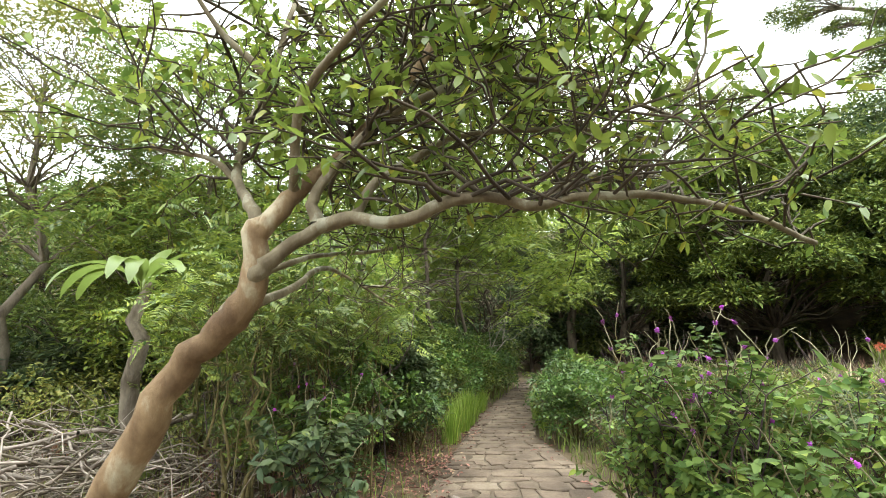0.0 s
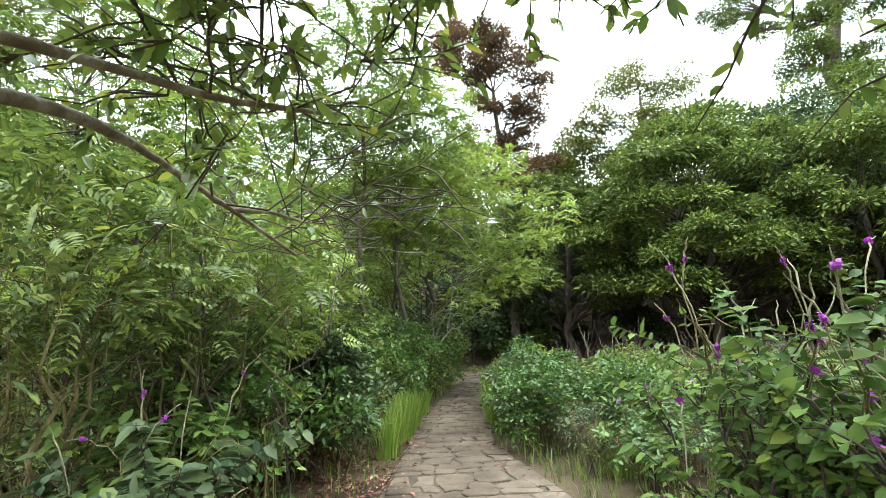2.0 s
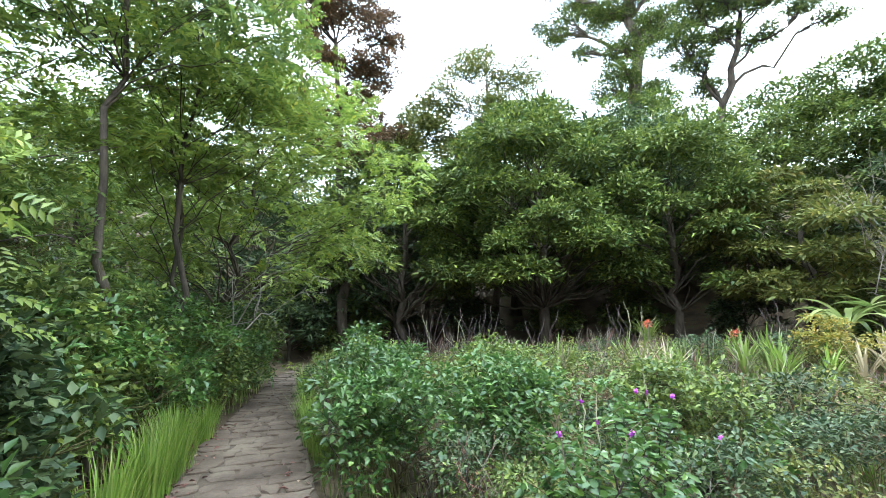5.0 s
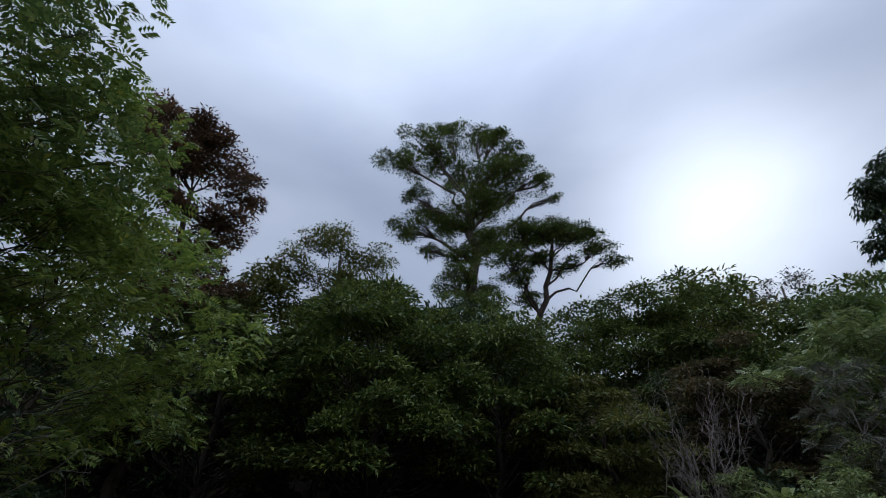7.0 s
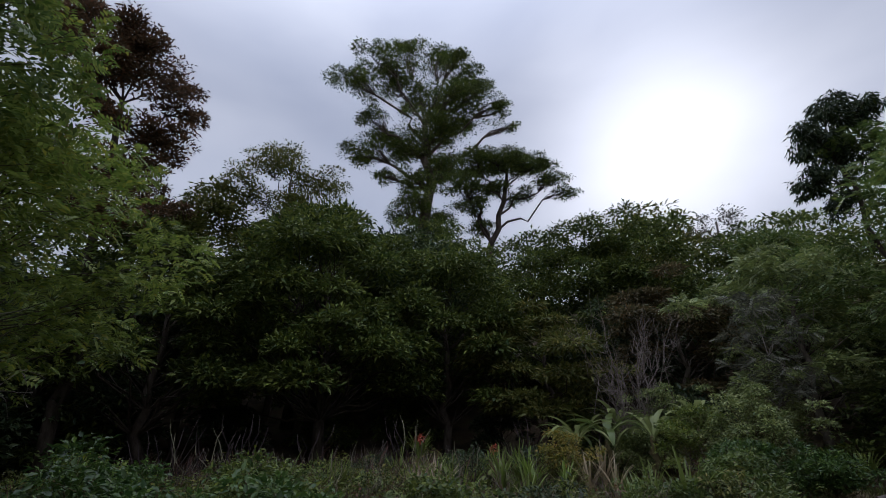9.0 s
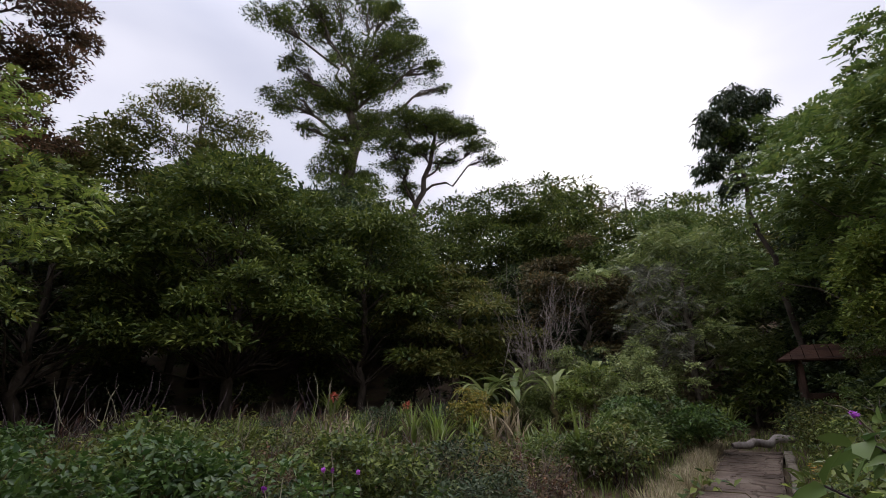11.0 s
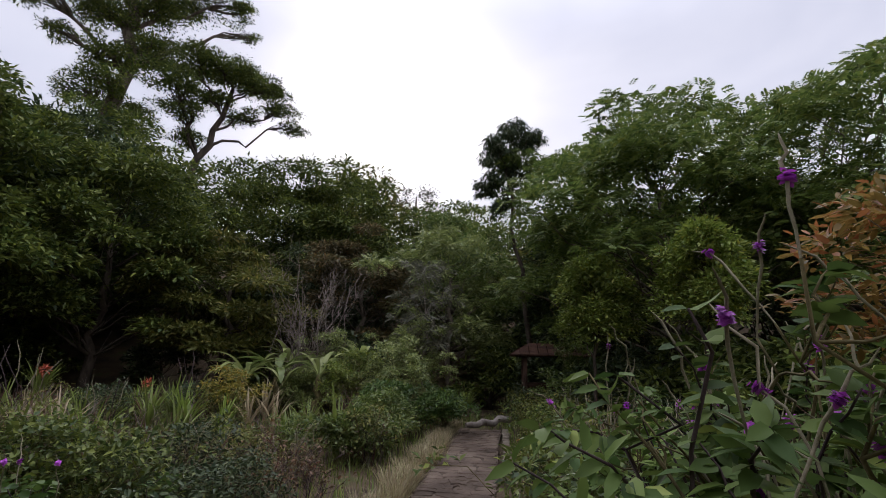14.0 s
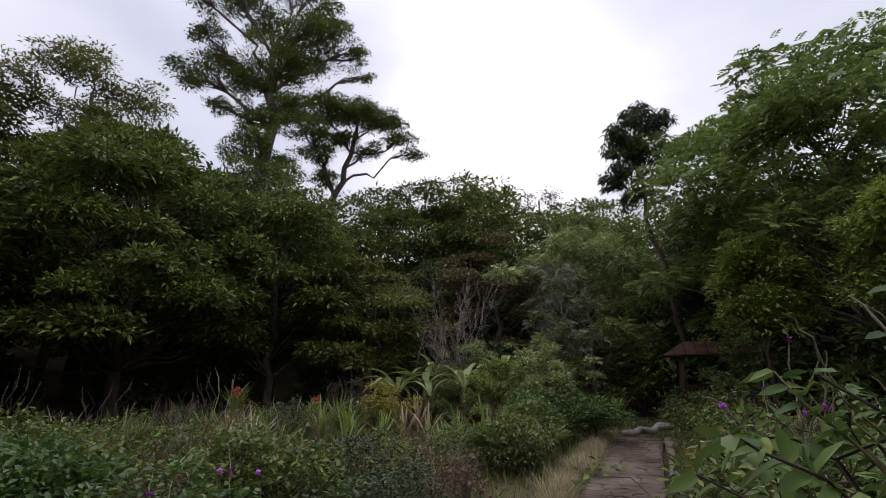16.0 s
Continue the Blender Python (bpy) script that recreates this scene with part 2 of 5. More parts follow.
KERB_STONE = rough_mat("kerb_stone", (0.1, 0.08, 0.06), (0.2, 0.165, 0.125), 5.0, (0.09, 0.095, 0.05), 0.66, (1, 1, 1), 0.6, 30, 0.9, island=0.22)
TIMBER = rough_mat("weathered_timber", (0.03, 0.016, 0.011), (0.08, 0.042, 0.028), 5.0, None, 0.6, (1, 1, 0.2), 0.5, 30, 0.8, island=0.25)
ROOF_WOOD = rough_mat("roof_board_brown", (0.035, 0.016, 0.011), (0.085, 0.04, 0.026), 5.0, None, 0.6, (1, 0.2, 1), 0.5, 30, 0.8, island=0.25)

WATER, wnt, wout = blank("pond_water")
wb = node(wnt, "ShaderNodeBsdfPrincipled", Roughness=0.08)
wb.inputs["Base Color"].default_value = (0.018, 0.015, 0.008, 1)
wn = node(wnt, "ShaderNodeTexNoise", Scale=9.0, Detail=2.0)
wbump = node(wnt, "ShaderNodeBump", Strength=0.08, Distance=0.02)
for p_, q_ in ((wn.outputs["Fac"], wbump.inputs["Height"]), (wbump.outputs[0], wb.inputs["Normal"]), (wb.outputs[0], wout.inputs["Surface"])):
    wnt.links.new(p_, q_)


# ---- mesh tools ----
def smooth_step(a, b, v):
    k = np.clip((v - a) / (b - a), 0, 1)
    return k * k * (3 - 2 * k)


def ground_z(x, y):
    """The lie of the land: a shallow bowl, level round the walk, rising to a wooded slope."""
    r = np.hypot(np.asarray(x, float) - 0.8, np.asarray(y, float) - 4.0)
    return 0.06 * smooth_step(7, 16, r) + 12.0 * smooth_step(17, 46, r)


def gz(x, y):
    return float(ground_z(x, y))


class Geo:
    """Gathers triangles for one mesh."""

    def __init__(self):
        self.v, self.f, self.n = [], [], 0

    def add(self, verts, faces):
        self.v.append(np.asarray(verts, np.float32))
        self.f.append(np.asarray(faces, np.int32) + self.n)
        self.n += len(verts)

    def tube(self, pts, radii, sides=6):
        pts = np.asarray(pts, float)
        radii = np.asarray(radii, float)
        n = len(pts)
        d = np.gradient(pts, axis=0)
        d /= np.linalg.norm(d, axis=1, keepdims=True) + 1e-9
        ref = np.array([0.31, 0.95, 0.05]) if abs(d[0][2]) > 0.8 else np.array([0.05, 0.1, 1.0])
        s = np.cross(d, ref)
        s /= np.linalg.norm(s, axis=1, keepdims=True) + 1e-9
        u = np.cross(s, d)
        a = np.linspace(0, 2 * math.pi, sides, endpoint=False)
        ring = pts[:, None] + radii[:, None, None] * (np.cos(a)[None, :, None] * s[:, None] + np.sin(a)[None, :, None] * u[:, None])
        verts = np.concatenate([ring.reshape(-1, 3), pts[-1:] + d[-1:] * radii[-1]])
        i = np.arange(n - 1)[:, None] * sides
        j = np.arange(sides)[None]
        k = (j + 1) % sides
        q = np.stack([i + j, i + k, i + sides + k, i + sides + j], -1).reshape(-1, 4)
        tri = np.concatenate([q[:, [0, 1, 2]], q[:, [0, 2, 3]]])
        b = (n - 1) * sides
        cap = np.stack([b + np.arange(sides), b + (np.arange(sides) + 1) % sides, np.full(sides, n * sides)], -1)
        self.add(verts, np.concatenate([tri, cap]))

    def leaves(self, p, d, up, length, width, fine=False, droop=0.12, fold=0.18):
        """Folded, pointed blades: base p, way d, upper side towards up."""
        p, d, up = (np.asarray(a, float) for a in (p, d, up))
        n = len(p)
        if not n:
            return
        length = np.broadcast_to(np.asarray(length, float), (n,))[:, None]
        width = np.broadcast_to(np.asarray(width, float), (n,))[:, None]
        d = d / (np.linalg.norm(d, axis=1, keepdims=True) + 1e-9)
        s = np.cross(d, up)
        s /= np.linalg.norm(s, axis=1, keepdims=True) + 1e-9
        u = np.cross(s, d)
        if fine:
            def at(a, w, h):
                return p + d * length * a + s * width * w + u * (length * h)
            v = np.stack([p, at(0.5, 0, -droop * 0.2), at(1, 0, -droop), at(0.2, 0.38, fold * 0.25), at(0.62, 0.4, fold * 0.2 - droop * 0.4),
                          at(0.2, -0.38, fold * 0.25), at(0.62, -0.4, fold * 0.2 - droop * 0.4)], 1)
            f = np.array([[0, 3, 1], [3, 4, 1], [4, 2, 1], [0, 1, 5], [5, 1, 6], [6, 1, 2]])
        else:
            v = np.stack([p, p + d * length * 0.45 + s * width * 0.5 + u * width * fold, p + d * length - u * length * droop,
                          p + d * length * 0.45 - s * width * 0.5 + u * width * fold], 1)
            f = np.array([[0, 1, 2], [0, 2, 3]])
        m = v.shape[1]
        self.add(v.reshape(-1, 3), (np.arange(n)[:, None, None] * m + f[None]).reshape(-1, 3))

    def blades(self, p, d, length, width, arch, segs=3):
        """Grass and strap leaves: ribbons that rise and bend over; d is the level way of bending, arch how far."""
        p, d = np.asarray(p, float), np.asarray(d, float)
        n = len(p)
        length = np.broadcast_to(np.asarray(length, float), (n,))[:, None]
        width = np.broadcast_to(np.asarray(width, float), (n,))[:, None]
        arch = np.broadcast_to(np.asarray(arch, float), (n,))[:, None]
        s = np.stack([-d[:, 1], d[:, 0], np.zeros(n)], 1)
        rows = []
        c = p.copy()
        for k in range(segs + 1):
            t = k / segs
            w = width * (0.5 * (1 - t ** 2.2) + 0.02)
            rows += [c + s * w, c - s * w]
            a = arch * (0.25 + 1.25 * t)
            c = c + length / segs * (d * np.sin(a) + np.array([0, 0, 1.0]) * np.cos(a))
        v = np.stack(rows, 1)
        f = []
        for k in range(segs):
            f += [[2 * k, 2 * k + 1, 2 * k + 3], [2 * k, 2 * k + 3, 2 * k + 2]]
        self.add(v.reshape(-1, 3), (np.arange(n)[:, None, None] * (2 * segs + 2) + np.array(f)[None]).reshape(-1, 3))

    def mesh(self, name, material, smooth=True):
        v, f = np.concatenate(self.v), np.concatenate(self.f)
        me = bpy.data.meshes.new(name)
        me.vertices.add(len(v))
        me.vertices.foreach_set("co", v.ravel())
        me.loops.add(len(f) * 3)
        me.loops.foreach_set("vertex_index", f.ravel())
        me.polygons.add(len(f))
        me.polygons.foreach_set("loop_start", np.arange(len(f), dtype=np.int32) * 3)
        me.polygons.foreach_set("use_smooth", np.full(len(f), smooth))
        me.materials.append(material)
        me.update(calc_edges=True)
        return me


def part(name, geo, material, parent=None, label="", smooth=True):
    """Links gathered triangles as ONE mesh object under a thing or a part."""
    ob = new(name, geo.mesh(name, material, smooth))
    if parent:
        ob.parent = parent
    if label:
        tagged(ob, label)
    return ob


def thing(name, x, y, z, label, category, group=""):
    e = new(name)
    e.empty_display_size = 0.2
    e.location = (x, y, z)
    return tagged(e, label, category, group)


def unit(v):
    return v / (np.linalg.norm(v, axis=-1, keepdims=True) + 1e-9)


def bend(a, b, rng, sag=0.1, n=6, wild=0.05):
    """A crooked line from a to b."""
    a, b = np.asarray(a, float), np.asarray(b, float)
    t = np.linspace(0, 1, n)[:, None]
    L = np.linalg.norm(b - a)
    w = rng.normal(0, wild * L, (n, 3)) * np.sin(t * math.pi)
    lift = np.array([0, 0, sag * L]) * np.sin(t * math.pi)
    return a + (b - a) * t + w + lift


def leaf_cloud(geo, rng, centre, r, flat, n, L, W, shell=0.5, fine=False, lift=0.35, frond=0):
    """A clump: blades on the outside of a lumpy, flattened ball; frond > 0 sets them in pairs along leaf stalks."""
    k = max(1, n // max(1, frond * 2))
    q = unit(rng.normal(0, 1, (k, 3)))
    q[:, 2] = np.where(q[:, 2] < -0.35, -q[:, 2], q[:, 2])
    rad = r * (shell + (1 - shell) * rng.random(k) ** 0.5) * (0.75 + 0.5 * rng.random(k))
    p = np.asarray(centre) + q * rad[:, None] * np.array([1, 1, flat])
    d = unit(q * np.array([1, 1, 0.4]) + rng.normal(0, 0.45, (k, 3)) + np.array([0, 0, lift - 0.45]))
    up = unit(np.array([0, 0, 1.0]) + rng.normal(0, 0.4, (k, 3)))
    if frond:
        FL = L * frond * 0.42
        s = unit(np.cross(d, up))
        for j in range(frond):
            a = (j + 0.6) / frond
            base = p + d * FL * a - np.array([0, 0, 1.0]) * FL * 0.25 * a * a
            for sg in (-1, 1):
                geo.leaves(base, unit(s * sg + d * 0.55 - up * 0.1), up, L * (1.0 - 0.35 * abs(a - 0.45)), W, fine)
    else:
        geo.leaves(p, d, up, L * rng.uniform(0.65, 1.25, k), W * rng.uniform(0.7, 1.2, k), fine)


def limbed_tree(name, label, x, y, trunk, spots, leaves, L, W, leafmat, bark, seed, flat=0.5, group="", split=0.55, frond=0, lift=0.35, grow=1.0):
    """A tree whose boughs end in tiers of foliage: spots are (x, y, z, radius) in the world."""
    rng = np.random.default_rng(seed)
    z0 = gz(x, y)
    e = thing(name, x, y, z0, label, "tree", group)
    wood, crown = Geo(), Geo()
    c = np.array([(a - x, b - y, h - z0) for a, b, h, _ in spots])
    head = c.mean(axis=0)
    line = bend((0, 0, -0.2), head * np.array([1, 1, 1.05]), rng, 0.0, 12, 0.012)
    rad = trunk * np.linspace(1, 0.4, 12)
    rad[0] *= 1.4
    wood.tube(line, rad, 10)
    total = sum(s[3] ** 2 for s in spots)
    for (cx, cy, cz), spot in zip(c, spots):
        r = spot[3]
        k = int(np.clip(np.searchsorted(line[:, 2], cz - 0.7 * math.hypot(cx - head[0], cy - head[1]) - 0.6 * r), int(12 * split), 11))
        r0 = trunk * (1 - 0.6 * k / 11) * 0.5
        bough = bend(line[k], (cx, cy, cz), rng, 0.05, 7)
        wood.tube(bough, np.linspace(r0, r0 * 0.3, 7), 6)
        subs = max(6, int(9 + 5 * r))
        for _ in range(subs):
            q = unit(rng.normal(0, 1, 3))
            p = np.array((cx, cy, cz)) + q * np.array([1, 1, flat * 0.8]) * r * rng.uniform(0.35, 1.2)
            wood.tube(bend(bough[4], p, rng, 0.08, 5), np.linspace(r0 * 0.35, 0.012, 5), 3)
            leaf_cloud(crown, rng, p, r * rng.uniform(0.34, 0.56), flat, int(leaves * r * r / total / subs), L, W, 0.25, False, lift, frond)
    part("trunk", wood, bark, e)
    part("crown", crown, leafmat, e)
    e.scale = (grow, grow, grow)
    return e


def tree(name, label, x, y, top, low, rx, ry, trunk, clumps, clump_r, leaves, L, W, leafmat, bark, seed, flat=0.6, hollow=0.55,
         frond=0, lean=(0, 0), category="tree", stems=1, twigs=True, under=0.25, group="", fine=False, ragged=0.25, bough=0.55, skirt=False):
    """A tree or shrub: tapered trunk, limbs that run to leaf clumps, a crown of separate leaves. top and low: heights of the crown over the level of the walk."""
    rng = np.random.default_rng(seed)
    z0 = gz(x, y)
    top, low = top - z0, max(low - z0, 0.05)
    e = thing(name, x, y, z0, label, category, group)
    wood, crown = Geo(), Geo()
    cz, rz = (top + low) / 2, (top - low) / 2
    i = np.arange(clumps) + 0.5
    zz = 1 - (1 + (1 - 2 * under) * 1.0) * i / clumps if clumps > 1 else np.array([0.3])
    zz = np.clip(zz + rng.normal(0, 0.08, clumps), -1, 1)
    ang = i * 2.39996 + rng.normal(0, 0.3, clumps)
    if skirt:
        low_set = rng.random(clumps) < 0.28
        zz = np.where(low_set, rng.uniform(-0.8, 0.25, clumps), zz)
        ang = np.where(low_set, rng.uniform(0, 2 * math.pi, clumps), ang)
    rr = np.sqrt(np.clip(1 - zz ** 2, 0.02, 1))
    if skirt:
        rr = np.where(zz < 0.1, np.sqrt(np.clip(1 - (0.55 * zz) ** 2, 0, 1)), rr)
    f = hollow + (1 - hollow) * rng.random(clumps) ** 0.6
    f = f * (1 + rng.normal(0, ragged * 0.5, clumps))
    c = np.stack([lean[0] + rx * rr * f * np.cos(ang), lean[1] + ry * rr * f * np.sin(ang), cz + rz * zz * (0.55 + 0.45 * f)], 1)
    bases = []
    for s in range(stems):
        off = rng.normal(0, 0.12 * min(rx, ry) if stems > 1 else 0, 2)
        tip = np.array([lean[0] * 0.8 + off[0] * 2.5, lean[1] * 0.8 + off[1] * 2.5, low + (top - low) * (0.62 if stems == 1 else 0.4)])
        line = bend((off[0], off[1], -0.15), tip, rng, 0.0, 9, 0.025)
        rad = trunk * np.linspace(1.0, 0.35, 9)
        rad[0] *= 1.35
        wood.tube(line if trunk > 0.02 else line[::2], rad if trunk > 0.02 else rad[::2], 8 if trunk > 0.06 else (5 if trunk > 0.02 else 4))
        bases.append(line)
    for j in range(clumps):
        line = bases[j % stems]
        hgt = c[j][2] - 0.55 * math.hypot(c[j][0] - line[-1][0], c[j][1] - line[-1][1]) - 0.2 * rz
        k = int(np.clip(np.searchsorted(line[:, 2], hgt), 2, 8))
        r0 = trunk * np.linspace(1.0, 0.35, 9)[k] * bough
        m = 6 if trunk > 0.02 else 4
        wood.tube(bend(line[k], c[j], rng, 0.06, m), np.linspace(r0, max(0.004, r0 * 0.22), m), 5 if trunk > 0.02 else 3)
        cr = clump_r * rng.uniform(0.7, 1.3)
        if twigs:
            for _ in range(2):
                q = c[j] + rng.normal(0, 0.45 * cr, 3) * np.array([1, 1, flat])
                wood.tube(bend(line[k] * 0.25 + c[j] * 0.75, q, rng, 0.05, 4), np.linspace(max(0.005, r0 * 0.3), 0.003, 4), 3)
        leaf_cloud(crown, rng, c[j], cr, flat, int(leaves / clumps * (cr / clump_r) ** 2), L, W, 0.35, fine, 0.35, frond)
    part("trunk", wood, bark, e)
    part("crown" if category == "tree" else "foliage", crown, leafmat, e)
    return e


# ---- the ground: one sheet to the horizon ----
rings = np.concatenate([np.linspace(0, 24, 61)[1:], 24 * 1.16 ** np.arange(1, 30)])
ang = np.linspace(0, 2 * math.pi, 120, endpoint=False)
gx = 0.8 + rings[:, None] * np.cos(ang)
gy = 4.0 + rings[:, None] * np.sin(ang)
gh = ground_z(gx, gy)
rng = np.random.default_rng(5)
gh = gh + np.array([[0.05 * noise.noise((a * 0.7, b * 0.7, 0)) for a, b in zip(ra, rb)] for ra, rb in zip(gx, gy)]) * (rings[:, None] < 40) - 0.035
gv = np.concatenate([[[0.8, 4.0, -0.035]], np.stack([gx, gy, gh], -1).reshape(-1, 3)])
m_ = len(ang)
gf = [[0, 1 + j, 1 + (j + 1) % m_] for j in range(m_)]
ii = 1 + np.arange(len(rings) - 1)[:, None] * m_
jj, kk = np.arange(m_)[None], (np.arange(m_)[None] + 1) % m_
quad = np.stack([ii + jj, ii + m_ + jj, ii + m_ + kk, ii + kk], -1).reshape(-1, 4)
ground_geo = Geo()
ground_geo.add(gv, np.concatenate([np.array(gf), quad[:, [0, 1, 2]], quad[:, [0, 2, 3]]]))
tagged(part("ground", ground_geo, SOIL), "dark soil with moss and leaf litter under the plants", "ground", kind="structure")

# ---- the paths ----
MAIN = np.array([(0.55, -4.0), (0.55, 0.0), (0.6, 4.0), (0.72, 6.5), (0.86, 8.6), (1.22, 10.6), (1.6, 12.2), (2.39, 15.05), (3.0, 17.0), (4.2, 19.5), (6.0, 22.5), (8.0, 26.0)])
MAIN_HALF = np.array([1.0, 1.0, 1.1, 0.85, 0.57, 0.58, 0.5, 0.42, 0.45, 0.5, 0.5, 0.5])
SIDE = np.array([(1.1, 5.2), (4.0, 5.2), (8.6, 5.15), (10.5, 5.17), (12.4, 5.15)])
SIDE_HALF = np.array([0.55, 0.48, 0.47, 0.5, 0.55])


def path_side(px, py, line, half):
    """How far points lie from a path's middle line, less its half width (negative: on the path)."""
    best = np.full(np.shape(px), 99.0)
    for a, b, ha, hb in zip(line[:-1], line[1:], half[:-1], half[1:]):
        d = b - a
        t = np.clip(((px - a[0]) * d[0] + (py - a[1]) * d[1]) / (d @ d), 0, 1)
        best = np.minimum(best, np.hypot(px - a[0] - t * d[0], py - a[1] - t * d[1]) - (ha + (hb - ha) * t))
    return best


def off_paths(px, py):
    return np.minimum(path_side(px, py, MAIN, MAIN_HALF), path_side(px, py, SIDE, SIDE_HALF))


def ribbon(line, half, lift):
    """A path's bed: a strip that follows the land."""
    seg = np.concatenate([[0], np.cumsum(np.hypot(*np.diff(line, axis=0).T))])
    s = np.arange(0, seg[-1], 0.4)
    x, y, h = (np.interp(s, seg, a) for a in (line[:, 0], line[:, 1], half))
    dx, dy = np.gradient(x), np.gradient(y)
    n = np.hypot(dx, dy)
    rows = []
    for w in (-1.0, -0.5, 0.0, 0.5, 1.0):
        px, py = x - dy / n * h * w, y + dx / n * h * w
        rows.append(np.stack([px, py, ground_z(px, py) + lift], 1))
    v = np.stack(rows, 1)
    k = len(s)
    a = np.arange(k - 1)[:, None] * 5 + np.arange(4)[None]
    q = np.stack([a, a + 5, a + 6, a + 1], -1).reshape(-1, 4)
    g = Geo()
    g.add(v.reshape(-1, 3), np.concatenate([q[:, [0, 2, 1]], q[:, [0, 3, 2]]]))
    return g


main_path = tagged(part("path_main", ribbon(MAIN, MAIN_HALF, 0.03), MORTAR), "winding footpath paved with irregular worn stone", "path", kind="structure")
side_path = tagged(part("path_side", ribbon(SIDE, SIDE_HALF, 0.034), MORTAR), "narrow stone-paved footpath with a kerb", "path", kind="structure")

# ---- the wooded slope: large trees ----
F = "forest trees"
def wood(label, x, y, top, low, r, n, mat, seed, bark=BARK_DARK, leaf=0.22, clump=1.0, flat=0.55, under=0.12, **more):
    return tree("tree", label, x, y, top, low, r, r * 0.9, 0.05 * r + 0.03, max(18, int(r * r * 5.0)), clump * 0.92, int(n * 1.4), leaf, leaf * 0.42, mat, bark, seed, flat=flat, under=under, group=F, skirt=True, **{"bough": 0.26, "twigs": False, **more})


wood("broad dark green dome-crowned tree at the wood's edge", 11.6, 19.0, 8.8, 1.8, 4.2, 38000, LEAF_DARK, 11, hollow=0.8)
wood("dark green tree with low drooping boughs", 7.4, 21.0, 7.4, 1.8, 3.2, 15000, LEAF_DARK, 12, hollow=0.7)
wood("dark shaded tree behind the reed stalks", 15.2, 16.4, 7.9, 1.7, 3.1, 16000, LEAF_DARK, 13, hollow=0.7)
wood("olive green tree with layered brownish boughs", 16.6, 13.2, 5.9, 1.0, 2.6, 13000, LEAF_OLIVE, 14, flat=0.3, clump=0.85)
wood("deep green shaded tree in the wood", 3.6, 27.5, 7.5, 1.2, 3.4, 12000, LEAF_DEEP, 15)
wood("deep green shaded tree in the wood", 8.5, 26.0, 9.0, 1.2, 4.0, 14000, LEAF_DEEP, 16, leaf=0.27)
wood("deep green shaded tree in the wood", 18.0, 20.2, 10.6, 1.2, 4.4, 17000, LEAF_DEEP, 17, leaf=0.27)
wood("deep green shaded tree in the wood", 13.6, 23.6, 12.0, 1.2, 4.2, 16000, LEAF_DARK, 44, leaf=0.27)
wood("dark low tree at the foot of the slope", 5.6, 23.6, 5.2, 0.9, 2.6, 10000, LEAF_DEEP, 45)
limbed_tree("tree", "tall tree with reddish brown foliage and bare dark limbs", 5.5, 21.4, 0.2, ((3.6, 22.7, 15.6, 1.06), (4.1, 20.5, 13.8, 1.06), (5.1, 20.2, 13.4, 1.06), (6.5, 21.6, 13.9, 0.94), (6.7, 20.5, 12.2, 0.83), (6.2, 20.3, 10.8, 0.94), (6.2, 21.3, 10.5, 0.94), (3.6, 19.8, 12.3, 0.94), (3.0, 22.0, 14.0, 1.06), (4.7, 21.0, 11.2, 1.01), (5.7, 21.0, 9.4, 1.01), (4.1, 21.6, 9.6, 1.01), (4.9, 21.8, 8.0, 1.23), (3.7, 21.0, 8.2, 1.01), (5.5, 20.4, 7.4, 1.12), (6.4, 20.8, 8.6, 0.90), (4.5, 21.2, 12.6, 1.01)), 40000, 0.15, 0.065, LEAF_BROWN, BARK_DARK, 18, 0.75, F)
wood("olive tree with an open crown between the taller trees", 9.0, 22.6, 11.0, 4.0, 1.9, 8000, LEAF_OLIVE, 61, ragged=0.7, hollow=0.4)
wood("feathery-leaved tree with drooping boughs behind the shelter", 17.4, 2.5, 9.5, 1.6, 2.6, 24000, LEAF_CANOPY, 62, BARK_GREY, 0.15, 0.8, frond=4, hollow=0.6)
limbed_tree("tree", "slender half-bare tree above the canopy", 11.4, 21.8, 0.15, ((10.2, 21.9, 11.7, 1.0), (11.5, 22.0, 12.4, 1.1), (12.7, 21.4, 11.6, 1.0), (9.4, 22.4, 10.9, 0.8), (11.4, 21.2, 10.4, 0.8), (12.3, 22.2, 10.2, 0.7), (10.3, 22.2, 10.3, 0.7), (13.0, 22.0, 10.6, 0.7), (11.0, 21.4, 9.6, 0.9), (12.0, 21.6, 11.4, 0.8)), 11000, 0.14, 0.06, LEAF_OLIVE, BARK_GREY, 19, 0.8, F, grow=1.05)
